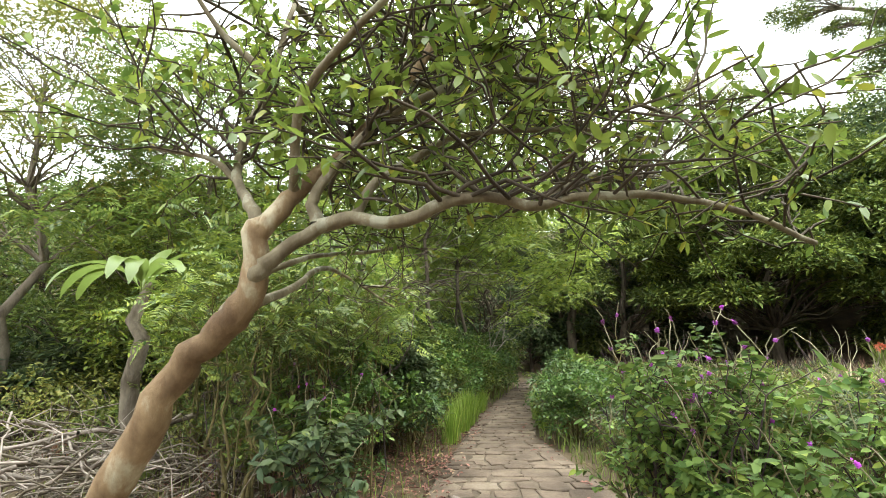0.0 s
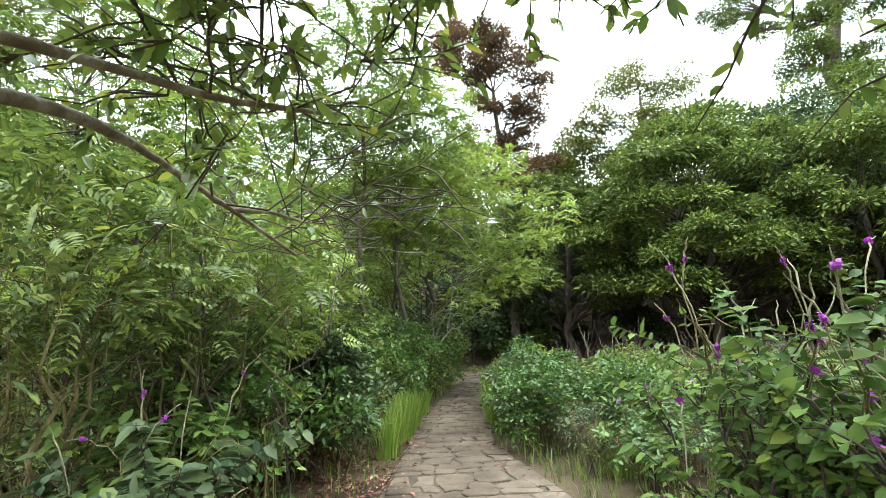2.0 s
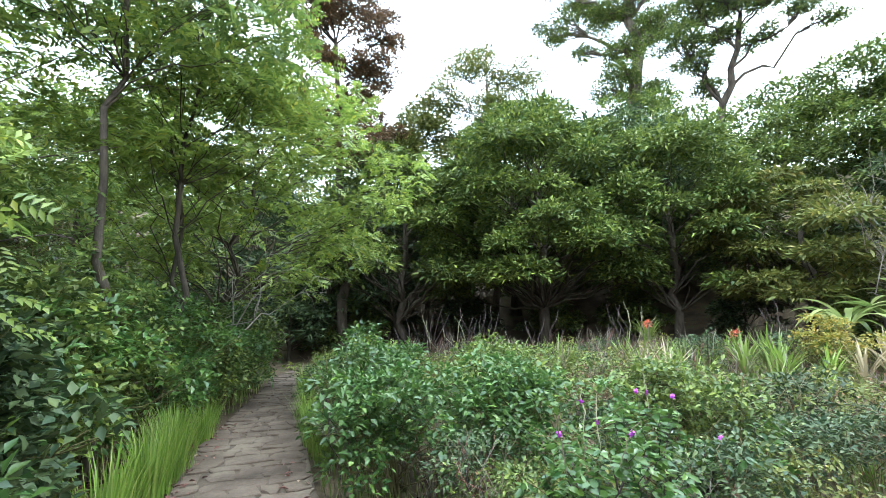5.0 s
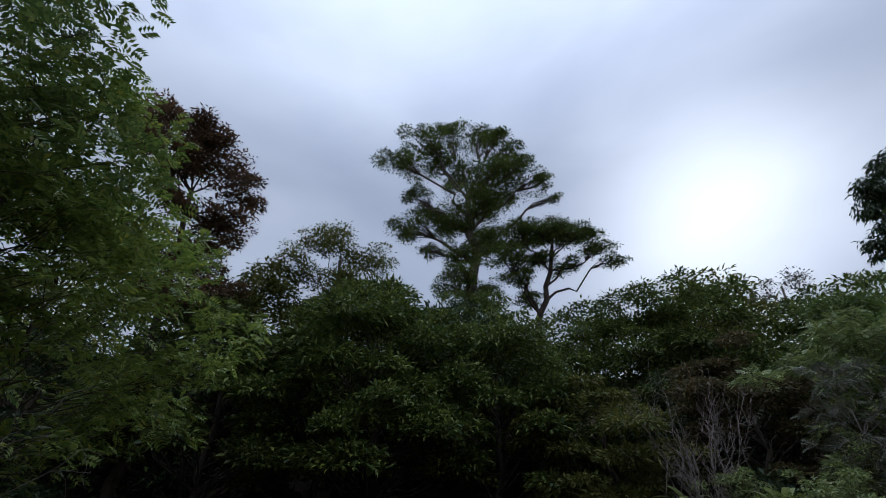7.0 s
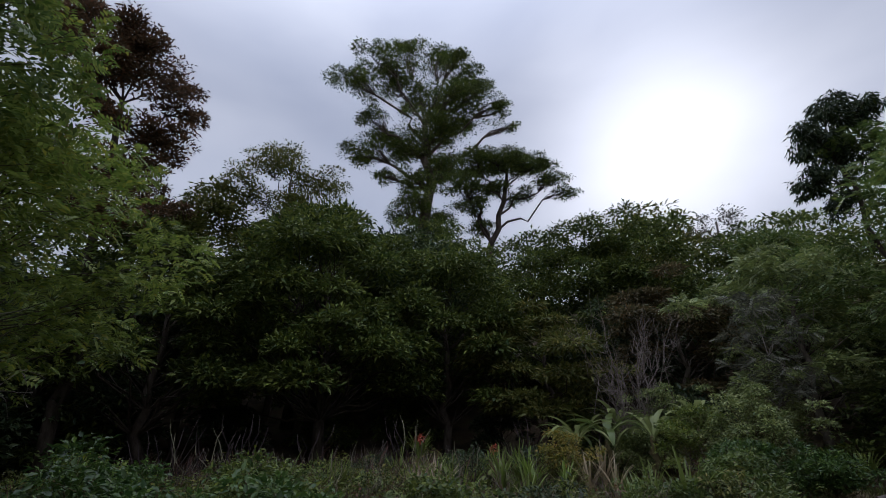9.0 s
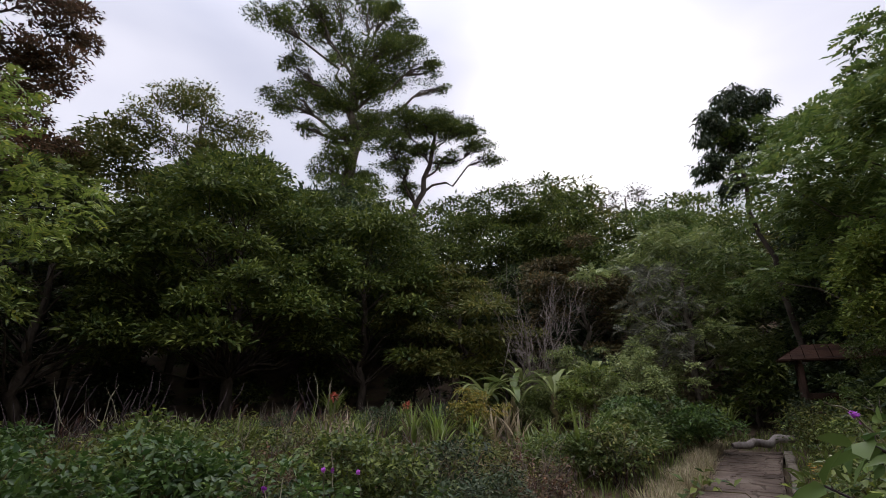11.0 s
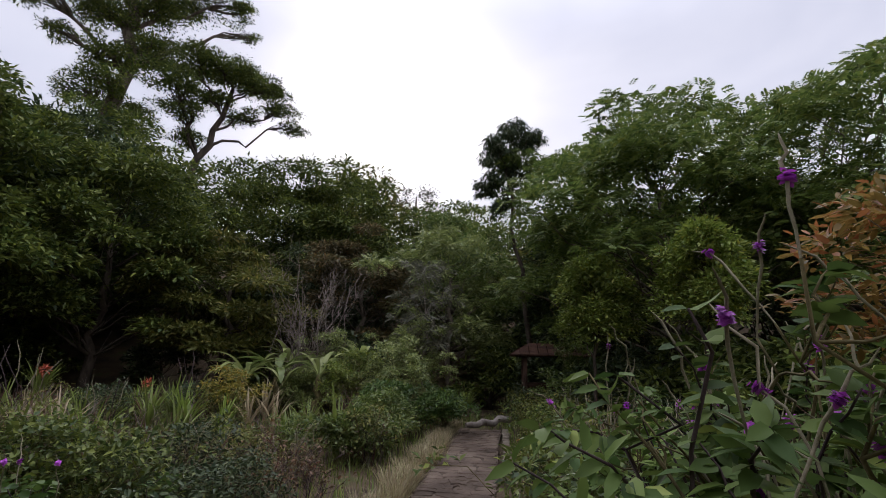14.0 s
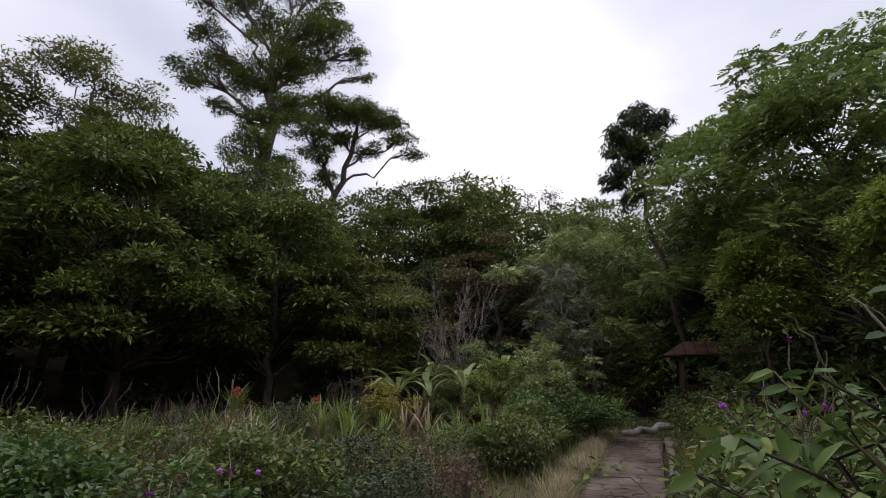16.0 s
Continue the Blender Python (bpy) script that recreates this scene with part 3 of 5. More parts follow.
limbed_tree("tree", "very tall tree with tiered dark crown and long trunk", 28.0, 28.4, 0.6, ((22.3, 30.9, 27.1, 1.73), (24.4, 30.0, 30.4, 1.82), (27.7, 30.8, 33.6, 1.59), (28.9, 27.8, 32.5, 1.91), (27.9, 25.1, 29.9, 1.36), (25.7, 30.1, 29.4, 1.82), (29.9, 25.7, 29.1, 1.73), (29.0, 24.1, 26.8, 1.36), (28.6, 29.3, 28.4, 2.05), (27.5, 25.7, 26.1, 2.05), (31.1, 23.1, 26.0, 1.18), (32.0, 22.7, 24.7, 0.64), (24.6, 31.2, 25.2, 1.27), (25.0, 31.9, 22.4, 1.73), (26.5, 31.5, 24.2, 1.45), (28.5, 31.1, 24.6, 1.82), (27.5, 27.2, 23.5, 2.27), (29.8, 27.2, 25.6, 2.05), (26.4, 31.3, 20.9, 1.0), (26.6, 28.2, 19.6, 1.45), (25.7, 27.1, 17.2, 1.27), (30.4, 29.0, 22.6, 1.82), (27.2, 27.6, 15.2, 1.5), (28.8, 27.2, 14.2, 1.6), (29.6, 28.6, 17.2, 1.7), (26.8, 29.4, 17.4, 1.5), (28.4, 27.0, 20.6, 1.6), (26.6, 29.0, 22.4, 1.6)), 80000, 0.2, 0.085, LEAF_DARK, BARK_GREY, 20, 0.6, F, 0.4, grow=1.11)
limbed_tree("tree", "tall flat-topped tree with spreading bare limbs below", 28.6, 24.2, 0.32, ((27.7, 23.6, 19.4, 1.56), (28.7, 22.3, 20.0, 1.56), (32.0, 22.4, 21.6, 1.56), (31.3, 20.5, 19.9, 1.41), (31.3, 19.3, 18.4, 1.17), (33.0, 19.2, 18.0, 0.86), (26.2, 23.5, 17.4, 1.48), (30.7, 22.9, 20.6, 1.41), (30.0, 20.7, 19.4, 1.33), (29.6, 22.8, 18.2, 1.3), (27.4, 23.4, 16.2, 1.2), (30.6, 21.4, 17.4, 1.0), (29.0, 23.6, 15.0, 1.1)), 30000, 0.19, 0.08, LEAF_DARK, BARK_DARK, 21, 0.5, F, 0.3, grow=1.11)
wood("dark rounded tree on the slope", 21.4, 23.4, 13.6, 3.0, 3.8, 14000, LEAF_DARK, 58, leaf=0.26)
wood("hillside tree with dark rounded crown", 24.8, 15.4, 12.2, 3.0, 3.0, 12000, LEAF_DARK, 63, leaf=0.25)
wood("hillside tree with rounded olive crown", 23.0, 18.4, 10.8, 2.0, 3.6, 14000, LEAF_DARK, 22, leaf=0.26)
wood("hillside tree with rounded green crown", 27.4, 13.6, 12.8, 3.0, 4.0, 15000, LEAF_DARK, 23, ragged=0.5, leaf=0.27)
wood("hillside tree with rounded green crown", 31.0, 8.6, 11.6, 4.0, 3.8, 13000, LEAF_DARK, 24, ragged=0.5, leaf=0.27)
limbed_tree("tree", "half-bare tree with pale branches on the slope", 31.5, 10.4, 0.16, ((31.0, 10.2, 13.0, 0.9), (30.6, 11.2, 12.6, 0.8), (31.2, 9.3, 12.6, 0.8), (31.2, 10.6, 11.6, 0.8)), 900, 0.2, 0.08, LEAF_HAZY, BARK_PALE, 46, 0.8, F)
wood("brown-green umbrella-crowned tree on the slope", 20.2, 10.2, 7.3, 1.6, 2.5, 13000, LEAF_RUSSET, 25, BARK_GREY, 0.2, 0.75, flat=0.4)
wood("dark tree under the slope", 22.5, 12.0, 7.0, 1.2, 3.0, 11000, LEAF_DEEP, 47)
wood("grey-green young tree in the gap of the wood", 18.8, 6.6, 7.0, 1.0, 2.3, 14000, LEAF_SOFT, 26, BARK_GREY, 0.15, 0.7, frond=4, ragged=0.7)
wood("green tree in the gap of the wood", 23.0, 7.0, 8.6, 1.2, 3.0, 11000, LEAF_CANOPY, 48)
limbed_tree("tree", "tree hung with dark ragged moss-like foliage", 17.4, 3.4, 0.1, ((16.6, 4.2, 9.4, 0.57), (16.0, 4.6, 8.8, 0.5), (17.1, 3.4, 9.4, 0.5), (17.7, 4.8, 9.0, 0.45), (16.3, 4.9, 7.5, 0.42), (17.1, 4.6, 7.0, 0.42), (16.4, 5.2, 7.3, 0.3), (17.3, 3.9, 8.9, 0.63), (17.3, 4.2, 8.1, 0.54)), 9000, 0.17, 0.05, LEAF_DEEP, BARK_DARK, 27, 1.1, F, lift=-0.6, grow=1.04)
wood("wide feathery-leaved tree with an arching crown", 13.6, 0.2, 8.2, 3.0, 4.0, 44000, LEAF_CANOPY, 28, BARK_GREY, 0.15, 0.95, frond=4, hollow=0.75)
wood("tall feathery-leaved tree with upright sprigs", 12.0, -3.8, 8.6, 2.4, 3.6, 34000, LEAF_CANOPY, 29, BARK_GREY, 0.15, 0.95, frond=4, hollow=0.75)
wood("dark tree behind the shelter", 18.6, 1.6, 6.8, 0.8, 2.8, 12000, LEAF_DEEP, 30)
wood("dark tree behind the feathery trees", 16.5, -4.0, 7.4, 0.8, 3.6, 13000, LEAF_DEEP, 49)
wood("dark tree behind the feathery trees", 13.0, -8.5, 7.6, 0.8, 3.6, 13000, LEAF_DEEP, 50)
wood("olive tree at the garden's edge", 8.6, -7.6, 7.6, 0.8, 3.2, 12000, LEAF_OLIVE, 51)
tree("tree", "light green bushy young tree", 10.2, 2.72, 3.55, 1.75, 0.58, 0.58, 0.05, 34, 0.32, 10000, 0.1, 0.046, LEAF_FRESH, BARK_DARK, 31, flat=0.9, under=0.15, group=F)
tree("tree", "light green bushy young tree beside the path", 8.85, 1.2, 3.95, 1.9, 0.52, 0.52, 0.05, 36, 0.3, 10000, 0.1, 0.046, LEAF_FRESH, BARK_DARK, 32, flat=0.9, under=0.15, group=F)
tree("tree", "young tree with large yellow and orange leaves", 4.1, 1.75, 2.75, 1.2, 0.5, 0.5, 0.022, 18, 0.3, 1500, 0.12, 0.05, LEAF_ORANGE, BARK_GREY, 33, fine=True)
# low dark growth that closes the foot of the wood, its shade put into the leaf colour, and the slope behind it
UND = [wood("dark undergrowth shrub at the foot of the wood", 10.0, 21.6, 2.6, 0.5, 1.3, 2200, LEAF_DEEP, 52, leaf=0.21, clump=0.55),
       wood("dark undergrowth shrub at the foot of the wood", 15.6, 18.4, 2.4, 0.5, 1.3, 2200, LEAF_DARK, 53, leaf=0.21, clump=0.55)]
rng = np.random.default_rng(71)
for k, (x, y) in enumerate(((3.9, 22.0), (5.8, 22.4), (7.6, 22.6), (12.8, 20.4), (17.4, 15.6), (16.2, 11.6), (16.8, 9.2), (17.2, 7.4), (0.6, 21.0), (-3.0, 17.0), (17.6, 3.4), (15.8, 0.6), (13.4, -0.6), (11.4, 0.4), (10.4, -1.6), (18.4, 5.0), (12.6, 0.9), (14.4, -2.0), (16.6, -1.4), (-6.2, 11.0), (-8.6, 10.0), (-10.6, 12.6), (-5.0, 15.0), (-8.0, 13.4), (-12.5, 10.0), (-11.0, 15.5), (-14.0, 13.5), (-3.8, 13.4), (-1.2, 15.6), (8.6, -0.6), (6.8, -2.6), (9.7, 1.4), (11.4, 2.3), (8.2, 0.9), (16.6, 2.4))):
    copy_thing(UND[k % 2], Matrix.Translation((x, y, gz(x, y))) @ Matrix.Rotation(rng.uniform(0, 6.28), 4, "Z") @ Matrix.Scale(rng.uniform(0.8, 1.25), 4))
HILL = [wood("distant tree in the wood on the slope", 20.0, 32.0, 15.0, 4.5, 4.2, 3800, LEAF_DARK, 54, leaf=0.5, clump=1.3), wood("distant tree in the wood on the slope", 38.0, 16.0, 17.5, 8.5, 4.2, 3800, LEAF_OLIVE, 55, leaf=0.5, clump=1.3)]
for k, (x, y, s) in enumerate(((12.0, 34.0, 1.0), (4.0, 36.0, 0.95), (-5.0, 32.0, 0.9), (-13.0, 26.0, 0.9), (28.0, 36.0, 1.0), (24.0, 25.0, 0.8), (36.0, 24.0, 0.95), (33.0, 15.0, 0.8), (37.0, 7.0, 0.75), (33.0, 2.0, 0.75), (29.0, -5.0, 0.9), (24.0, -1.0, 0.85), (22.0, -10.0, 0.9), (-18.0, 16.0, 0.9), (24.5, 3.5, 0.6), (14.0, -16.0, 0.9))):
    copy_thing(HILL[k % 2], Matrix.Translation((x, y, gz(x, y))) @ Matrix.Rotation(rng.uniform(0, 6.28), 4, "Z") @ Matrix.Scale(s * 0.9, 4))
# light trees beside the main path
tree("tree", "yellow-green feathery tree arching over the path", 0.95, 13.8, 6.4, 1.5, 2.9, 2.4, 0.07, 60, 0.65, 26000, 0.12, 0.048, LEAF_FRESH, BARK_DARK, 34, frond=4, lean=(0.9, 0.2), bough=0.35, under=0.1, hollow=0.35)
tree("tree", "slender tree with feathery light green leaves", -0.3, 10.3, 7.4, 3.2, 1.7, 1.6, 0.06, 40, 0.55, 11000, 0.11, 0.042, LEAF_CANOPY, BARK_DARK, 35, frond=4, bough=0.3, hollow=0.3)
tree("tree", "slender tree with feathery light green leaves", 0.15, 11.6, 7.0, 2.0, 1.7, 1.6, 0.055, 40, 0.55, 12000, 0.11, 0.042, LEAF_FRESH, BARK_DARK, 36, frond=4, lean=(0.5, 0), bough=0.3, hollow=0.3)
tree("tree", "slender tree with feathery light green leaves", 0.25, 12.5, 6.6, 1.8, 1.6, 1.6, 0.05, 36, 0.55, 9000, 0.11, 0.042, LEAF_FRESH, BARK_DARK, 56, frond=4, bough=0.3, hollow=0.3)
tree("tree", "light green tree behind the hedge", -3.0, 11.5, 6.0, 0.8, 2.6, 2.4, 0.1, 44, 0.8, 20000, 0.13, 0.05, LEAF_FRESH, BARK_GREY, 37, frond=4, bough=0.35, under=0.1)
tree("tree", "light green tree behind the hedge", -6.0, 11.5, 5.6, 0.6, 2.4, 2.4, 0.1, 44, 0.8, 16000, 0.15, 0.06, LEAF_FRESH, BARK_GREY, 38, bough=0.35, under=0.1)
tree("tree", "tall light tree behind the leaning tree", -5.2, 10.6, 8.2, 2.0, 2.8, 2.4, 0.11, 56, 0.8, 20000, 0.13, 0.05, LEAF_CANOPY, BARK_GREY, 59, frond=4, bough=0.35)
tree("tree", "light green tree at the garden's edge", -9.0, 12.5, 5.6, 0.6, 2.6, 2.4, 0.1, 40, 0.8, 14000, 0.15, 0.06, LEAF_CANOPY, BARK_GREY, 57, bough=0.35, under=0.1)
tree("tree", "grey twiggy tree with sparse leaves", -8.5, 9.8, 9.4, 2.4, 2.8, 2.6, 0.13, 52, 0.8, 16000, 0.13, 0.05, LEAF_OLIVE, BARK_GREY, 39, bough=0.4)
tree("tree", "dark green tree at the garden's far edge", -8.5, 18.0, 7.5, 0.6, 4.0, 3.2, 0.16, 44, 1.1, 15000, 0.24, 0.1, LEAF_DARK, BARK_DARK, 40, under=0.1)
tree("tree", "dark green tree at the garden's far edge", -2.0, 20.0, 7.5, 0.6, 4.0, 3.2, 0.16, 44, 1.1, 15000, 0.24, 0.1, LEAF_DARK, BARK_DARK, 41, under=0.1)
tree("tree", "dark green tree at the garden's far edge", -14.0, 17.0, 7.5, 0.6, 4.0, 3.2, 0.16, 44, 1.1, 13000, 0.24, 0.1, LEAF_DARK, BARK_DARK, 42, under=0.1)
for k, (x, y, h, r) in enumerate(((-1.5, 6.2, 2.8, 0.7), (-2.1, 5.3, 2.7, 0.7), (-1.2, 7.3, 2.9, 0.7), (-2.3, 7.9, 2.7, 0.8), (-1.7, 9.2, 2.9, 0.85), (-3.3, 7.2, 2.6, 0.8), (-1.0, 10.6, 2.9, 0.8), (-2.9, 9.0, 3.2, 0.9), (-4.2, 9.4, 3.0, 0.9))):
    tree("hedge_shrub", "tall feathery green shrub in the hedge", x, y, h, 0.9, r, r, 0.022, 30, 0.36, 5200, 0.085, 0.03, (LEAF_CANOPY, LEAF_DARK, LEAF_FRESH)[k % 3], STEM, 90 + k, flat=0.7, category="shrub", stems=6, under=0.2, frond=5, group="tall hedge shrubs", bough=0.4)

# ---- hedge and shrubs along the main path ----
S = "shrubs along the path"
# LEAF_DEEP here: hedge shade carried by the leaf colour
for k, (x, y, h, r, mat) in enumerate(((-1.35, 6.6, 1.4, 0.75, LEAF_BLUE), (-0.95, 8.0, 1.6, 0.7, LEAF_BLUE), (-0.55, 9.6, 1.6, 0.65, LEAF_BLUE), (0.1, 11.4, 1.7, 0.7, LEAF_BLUE),
                                       (0.45, 13.2, 1.7, 0.75, LEAF_BLUE), (-2.3, 7.2, 1.7, 0.9, LEAF_CANOPY), (-2.0, 9.2, 2.2, 1.0, LEAF_DARK), (1.0, 16.6, 1.5, 0.8, LEAF_DARK),
                                       (0.8, 12.6, 1.5, 0.5, LEAF_DARK), (1.25, 14.2, 1.6, 0.6, LEAF_BLUE), (1.75, 15.8, 1.6, 0.7, LEAF_DARK), (-0.55, 7.9, 1.5, 0.45, LEAF_DEEP), (-0.5, 8.9, 1.7, 0.45, LEAF_DARK), (-0.25, 10.4, 1.75, 0.5, LEAF_DARK))):
    tree("shrub", "leafy green garden shrub at the path's edge", x, y, h, 0.1, r, r, 0.022, 42, 0.24, 4200, 0.085, 0.05, mat, STEM, 60 + k, flat=0.8, category="shrub", stems=7, under=0.15, group=S, ragged=0.9, hollow=0.4)
for k, (x, y, h, r, mat) in enumerate(((2.05, 8.5, 0.95, 0.58, LEAF_BLUE), (2.9, 8.2, 0.95, 0.62, LEAF_BLUE), (2.3, 9.8, 1.1, 0.62, LEAF_BLUE), (3.4, 9.3, 1.0, 0.65, LEAF_DARK),
                                       (2.95, 11.4, 1.1, 0.65, LEAF_BLUE), (4.2, 10.6, 1.0, 0.7, LEAF_DARK), (3.5, 13.4, 1.1, 0.7, LEAF_FRESH), (4.6, 8.2, 0.85, 0.65, LEAF_DARK))):
    tree("shrub", "low leafy green shrub in the bed beside the path", x, y, h, 0.05, r, r, 0.016, 44, 0.19, 3300, 0.075, 0.042, mat, STEM, 80 + k, flat=0.75, category="shrub", stems=8, under=0.15, group=S, ragged=1.0, hollow=0.4)

# ---- the leaning tree by the path ----
hero = thing("leaning_tree", -1.98, 2.42, 0.0, "leaning tree with smooth mottled brown bark and glossy green leaves", "tree")
HB = np.array([-1.95, 2.35, 0.0])
rng = np.random.default_rng(101)


def bough_line(pts, r0, r1, sides=10, knots=5):
    """A smooth limb through a few bends, with small swellings; returns its line and radii."""
    p = np.array(pts, float) - HB
    t = np.arange(len(p))
    u = np.linspace(0, len(p) - 1, (len(p) - 1) * knots + 1)
    q = np.stack([np.interp(u, t, p[:, k]) for k in range(3)], 1)
    for _ in range(3):
        q[1:-1] = 0.25 * q[:-2] + 0.5 * q[1:-1] + 0.25 * q[2:]
    r = np.linspace(r0, r1, len(q)) * (1 + 0.07 * np.sin(u * 3.1) + rng.normal(0, 0.03, len(q)))
    ph = rng.uniform(0, 6.28, 3)
    sway = np.stack([np.sin(u * 2.1 + ph[0]), np.sin(u * 1.7 + ph[1]), np.sin(u * 2.6 + ph[2])], 1) * 0.3
    q[1:-1] += (rng.normal(0, 0.1, (len(q) - 2, 3)) + sway[1:-1]) * np.minimum(r[1:-1, None], 0.05) * 1.1
    return q, r


BOUGHS = [
    ("trunk", ((-1.95, 2.35, -0.15), (-1.6, 2.3, 0.5), (-1.2, 2.2, 1.06), (-0.92, 2.16, 1.45), (-0.69, 2.13, 1.69), (-0.56, 2.1, 1.9), (-0.53, 2.08, 2.13)), 0.086, 0.05),
    ("limb", ((-0.54, 2.08, 2.08), (-0.42, 2.17, 2.28), (-0.29, 2.28, 2.46), (-0.12, 2.36, 2.66), (0.04, 2.42, 2.92), (0.25, 2.5, 3.3)), 0.042, 0.022),
    ("limb", ((-0.55, 2.1, 1.9), (-0.46, 2.08, 1.99), (-0.28, 2.1, 2.12), (-0.15, 2.09, 2.14), (0.065, 2.0, 2.09), (0.31, 1.99, 2.17), (0.47, 2.02, 2.18), (0.61, 2.05, 2.14), (0.8, 2.07, 2.18), (1.03, 2.09, 2.19), (1.4, 2.2, 2.14), (1.8, 2.4, 2.02)), 0.035, 0.011),
    ("limb", ((-0.53, 2.08, 2.12), (-0.63, 2.16, 2.26), (-0.75, 2.28, 2.43), (-0.72, 2.3, 2.65), (-0.65, 2.36, 2.97), (-0.55, 2.4, 3.4)), 0.028, 0.013),
    ("limb", ((-0.74, 2.27, 2.4), (-0.88, 2.3, 2.52), (-1.02, 2.3, 2.56), (-1.25, 2.35, 2.63)), 0.017, 0.008),
    ("limb", ((-0.29, 2.1, 2.12), (-0.31, 2.12, 2.24), (-0.2, 2.15, 2.42), (-0.08, 2.2, 2.6), (0.08, 2.22, 2.9), (0.2, 2.3, 3.2)), 0.028, 0.012),
    ("limb", ((-0.12, 2.08, 2.14), (-0.05, 2.15, 2.3), (0.08, 2.25, 2.45), (0.24, 2.3, 2.56), (0.5, 2.4, 2.62), (0.9, 2.5, 2.65), (1.3, 2.6, 2.6)), 0.023, 0.008),
    ("limb", ((-0.64, 2.13, 1.76), (-0.58, 2.6, 1.93), (-0.66, 3.1, 2.09), (-0.71, 3.5, 2.16), (-0.69, 3.77, 2.15), (-0.6, 4.0, 2.07), (-0.42, 4.35, 1.93)), 0.022, 0.008),
    ("limb", ((-0.78, 2.15, 1.6), (-0.84, 2.34, 1.76), (-0.77, 2.5, 1.97), (-0.62, 2.85, 2.14), (-0.4, 3.3, 2.22), (-0.1, 3.7, 2.36)), 0.026, 0.008),
    ("limb", ((-0.6, 4.0, 2.07), (-0.48, 4.12, 2.1), (-0.36, 4.25, 2.07), (-0.3, 4.4, 2.1)), 0.012, 0.005),
    ("limb", ((-0.65, 2.36, 2.97), (-0.9, 2.3, 3.2), (-1.1, 2.1, 3.6)), 0.022, 0.008),
    ("limb", ((0.04, 2.42, 2.92), (-0.1, 2.8, 3.4), (-0.2, 3.0, 3.9)), 0.022, 0.008),
    ("limb", ((0.25, 2.5, 3.3), (0.7, 2.5, 3.4), (1.1, 2.3, 3.4)), 0.022, 0.008),
    ("limb", ((-0.42, 2.17, 2.28), (-0.3, 1.9, 2.6), (0.2, 1.6, 2.85), (0.8, 1.5, 2.95)), 0.022, 0.008),
    ("limb", ((0.61, 2.05, 2.14), (0.9, 2.4, 2.4), (1.3, 2.7, 2.45)), 0.014, 0.006),
    ("limb", ((0.04, 2.42, 2.92), (0.3, 3.1, 3.2), (0.6, 3.9, 3.3)), 0.022, 0.008),
    ("limb", ((-0.12, 2.36, 2.66), (0.3, 2.3, 2.85), (0.8, 2.3, 2.8), (1.4, 2.5, 2.65)), 0.022, 0.008),
    ("limb", ((-0.55, 2.4, 3.4), (-0.5, 2.9, 3.5), (-0.6, 3.7, 3.4)), 0.02, 0.008),
]
lines = []
for k, (nm, pts, r0, r1) in enumerate(BOUGHS):
    q, r = bough_line(pts, r0, r1)
    lines.append((q, r))
    g = Geo()
    if nm == "trunk":
        r[0], r[1], r[2] = r[0] * 1.5, r[1] * 1.25, r[2] * 1.1
    g.tube(q, r, 14 if nm == "trunk" else 9)
    part(nm, g, BARK_HERO if k < 2 else BARK_LIMB, hero)
# long thin branches that hang forward over the path
for k in range(22):
    q, r = lines[(1, 3, 5, 6, 10, 11, 12, 13, 15, 16, 17)[k % 11]]
    i = int(len(q) * rng.uniform(0.45, 0.98))
    end = q[i] + np.array([rng.uniform(-0.75, 0.75), rng.uniform(0.35, 1.5), rng.uniform(-0.55, 0.25)])
    end = np.minimum(np.maximum(end, np.array([-1.2, -9, 2.3]) - HB), np.array([0.75, 3.5, 9]) - HB)
    mid = (q[i] + end) / 2 + np.array([rng.normal(0, 0.1), 0, rng.uniform(0.05, 0.25)])
    line, rad = bough_line(np.array([q[i], mid, end]) + HB, min(0.016, r[i] * 0.8), 0.005, knots=7)
    g = Geo()
    g.tube(line, rad, 6)
    part("branch", g, BARK_DARK, hero)
    lines.append((line, rad))
# twigs and leaves
twig, crown = Geo(), Geo()
tips = []
for k, (q, r) in enumerate(lines):
    if k == 0:
        continue
    first = 0.75 if k in (7, 8) else 0.4
    for i in range(int(len(q) * first), len(q)):
        for _ in range(1 if k < 18 and i % 2 else 2):
            d = unit(rng.normal(0, 1, 3) * np.array([1, 1, 0.5]) + np.array([0.15, 0.25, 0.3]))
            d[2] = abs(d[2]) * 0.8 if k < 18 else d[2] - 0.25
            L = rng.uniform(0.35, 0.95) if k < 18 else rng.uniform(0.2, 0.5)
            line = bend(q[i], q[i] + d * L, rng, 0.04, 6)
            twig.tube(line, np.linspace(min(0.011, r[i] * 0.45), 0.003, 6), 5)
            tips.append((line, L))
            for _ in range(2):
                j = rng.integers(2, 5)
                d2 = unit(d + rng.normal(0, 0.7, 3))
                l2 = bend(line[j], line[j] + d2 * L * 0.5, rng, 0.03, 4)
                twig.tube(l2, np.linspace(0.005, 0.002, 4), 4)
                tips.append((l2, L * 0.5))
tagged(part("twig_mass", twig, BARK_DARK, hero), kind="stuff")
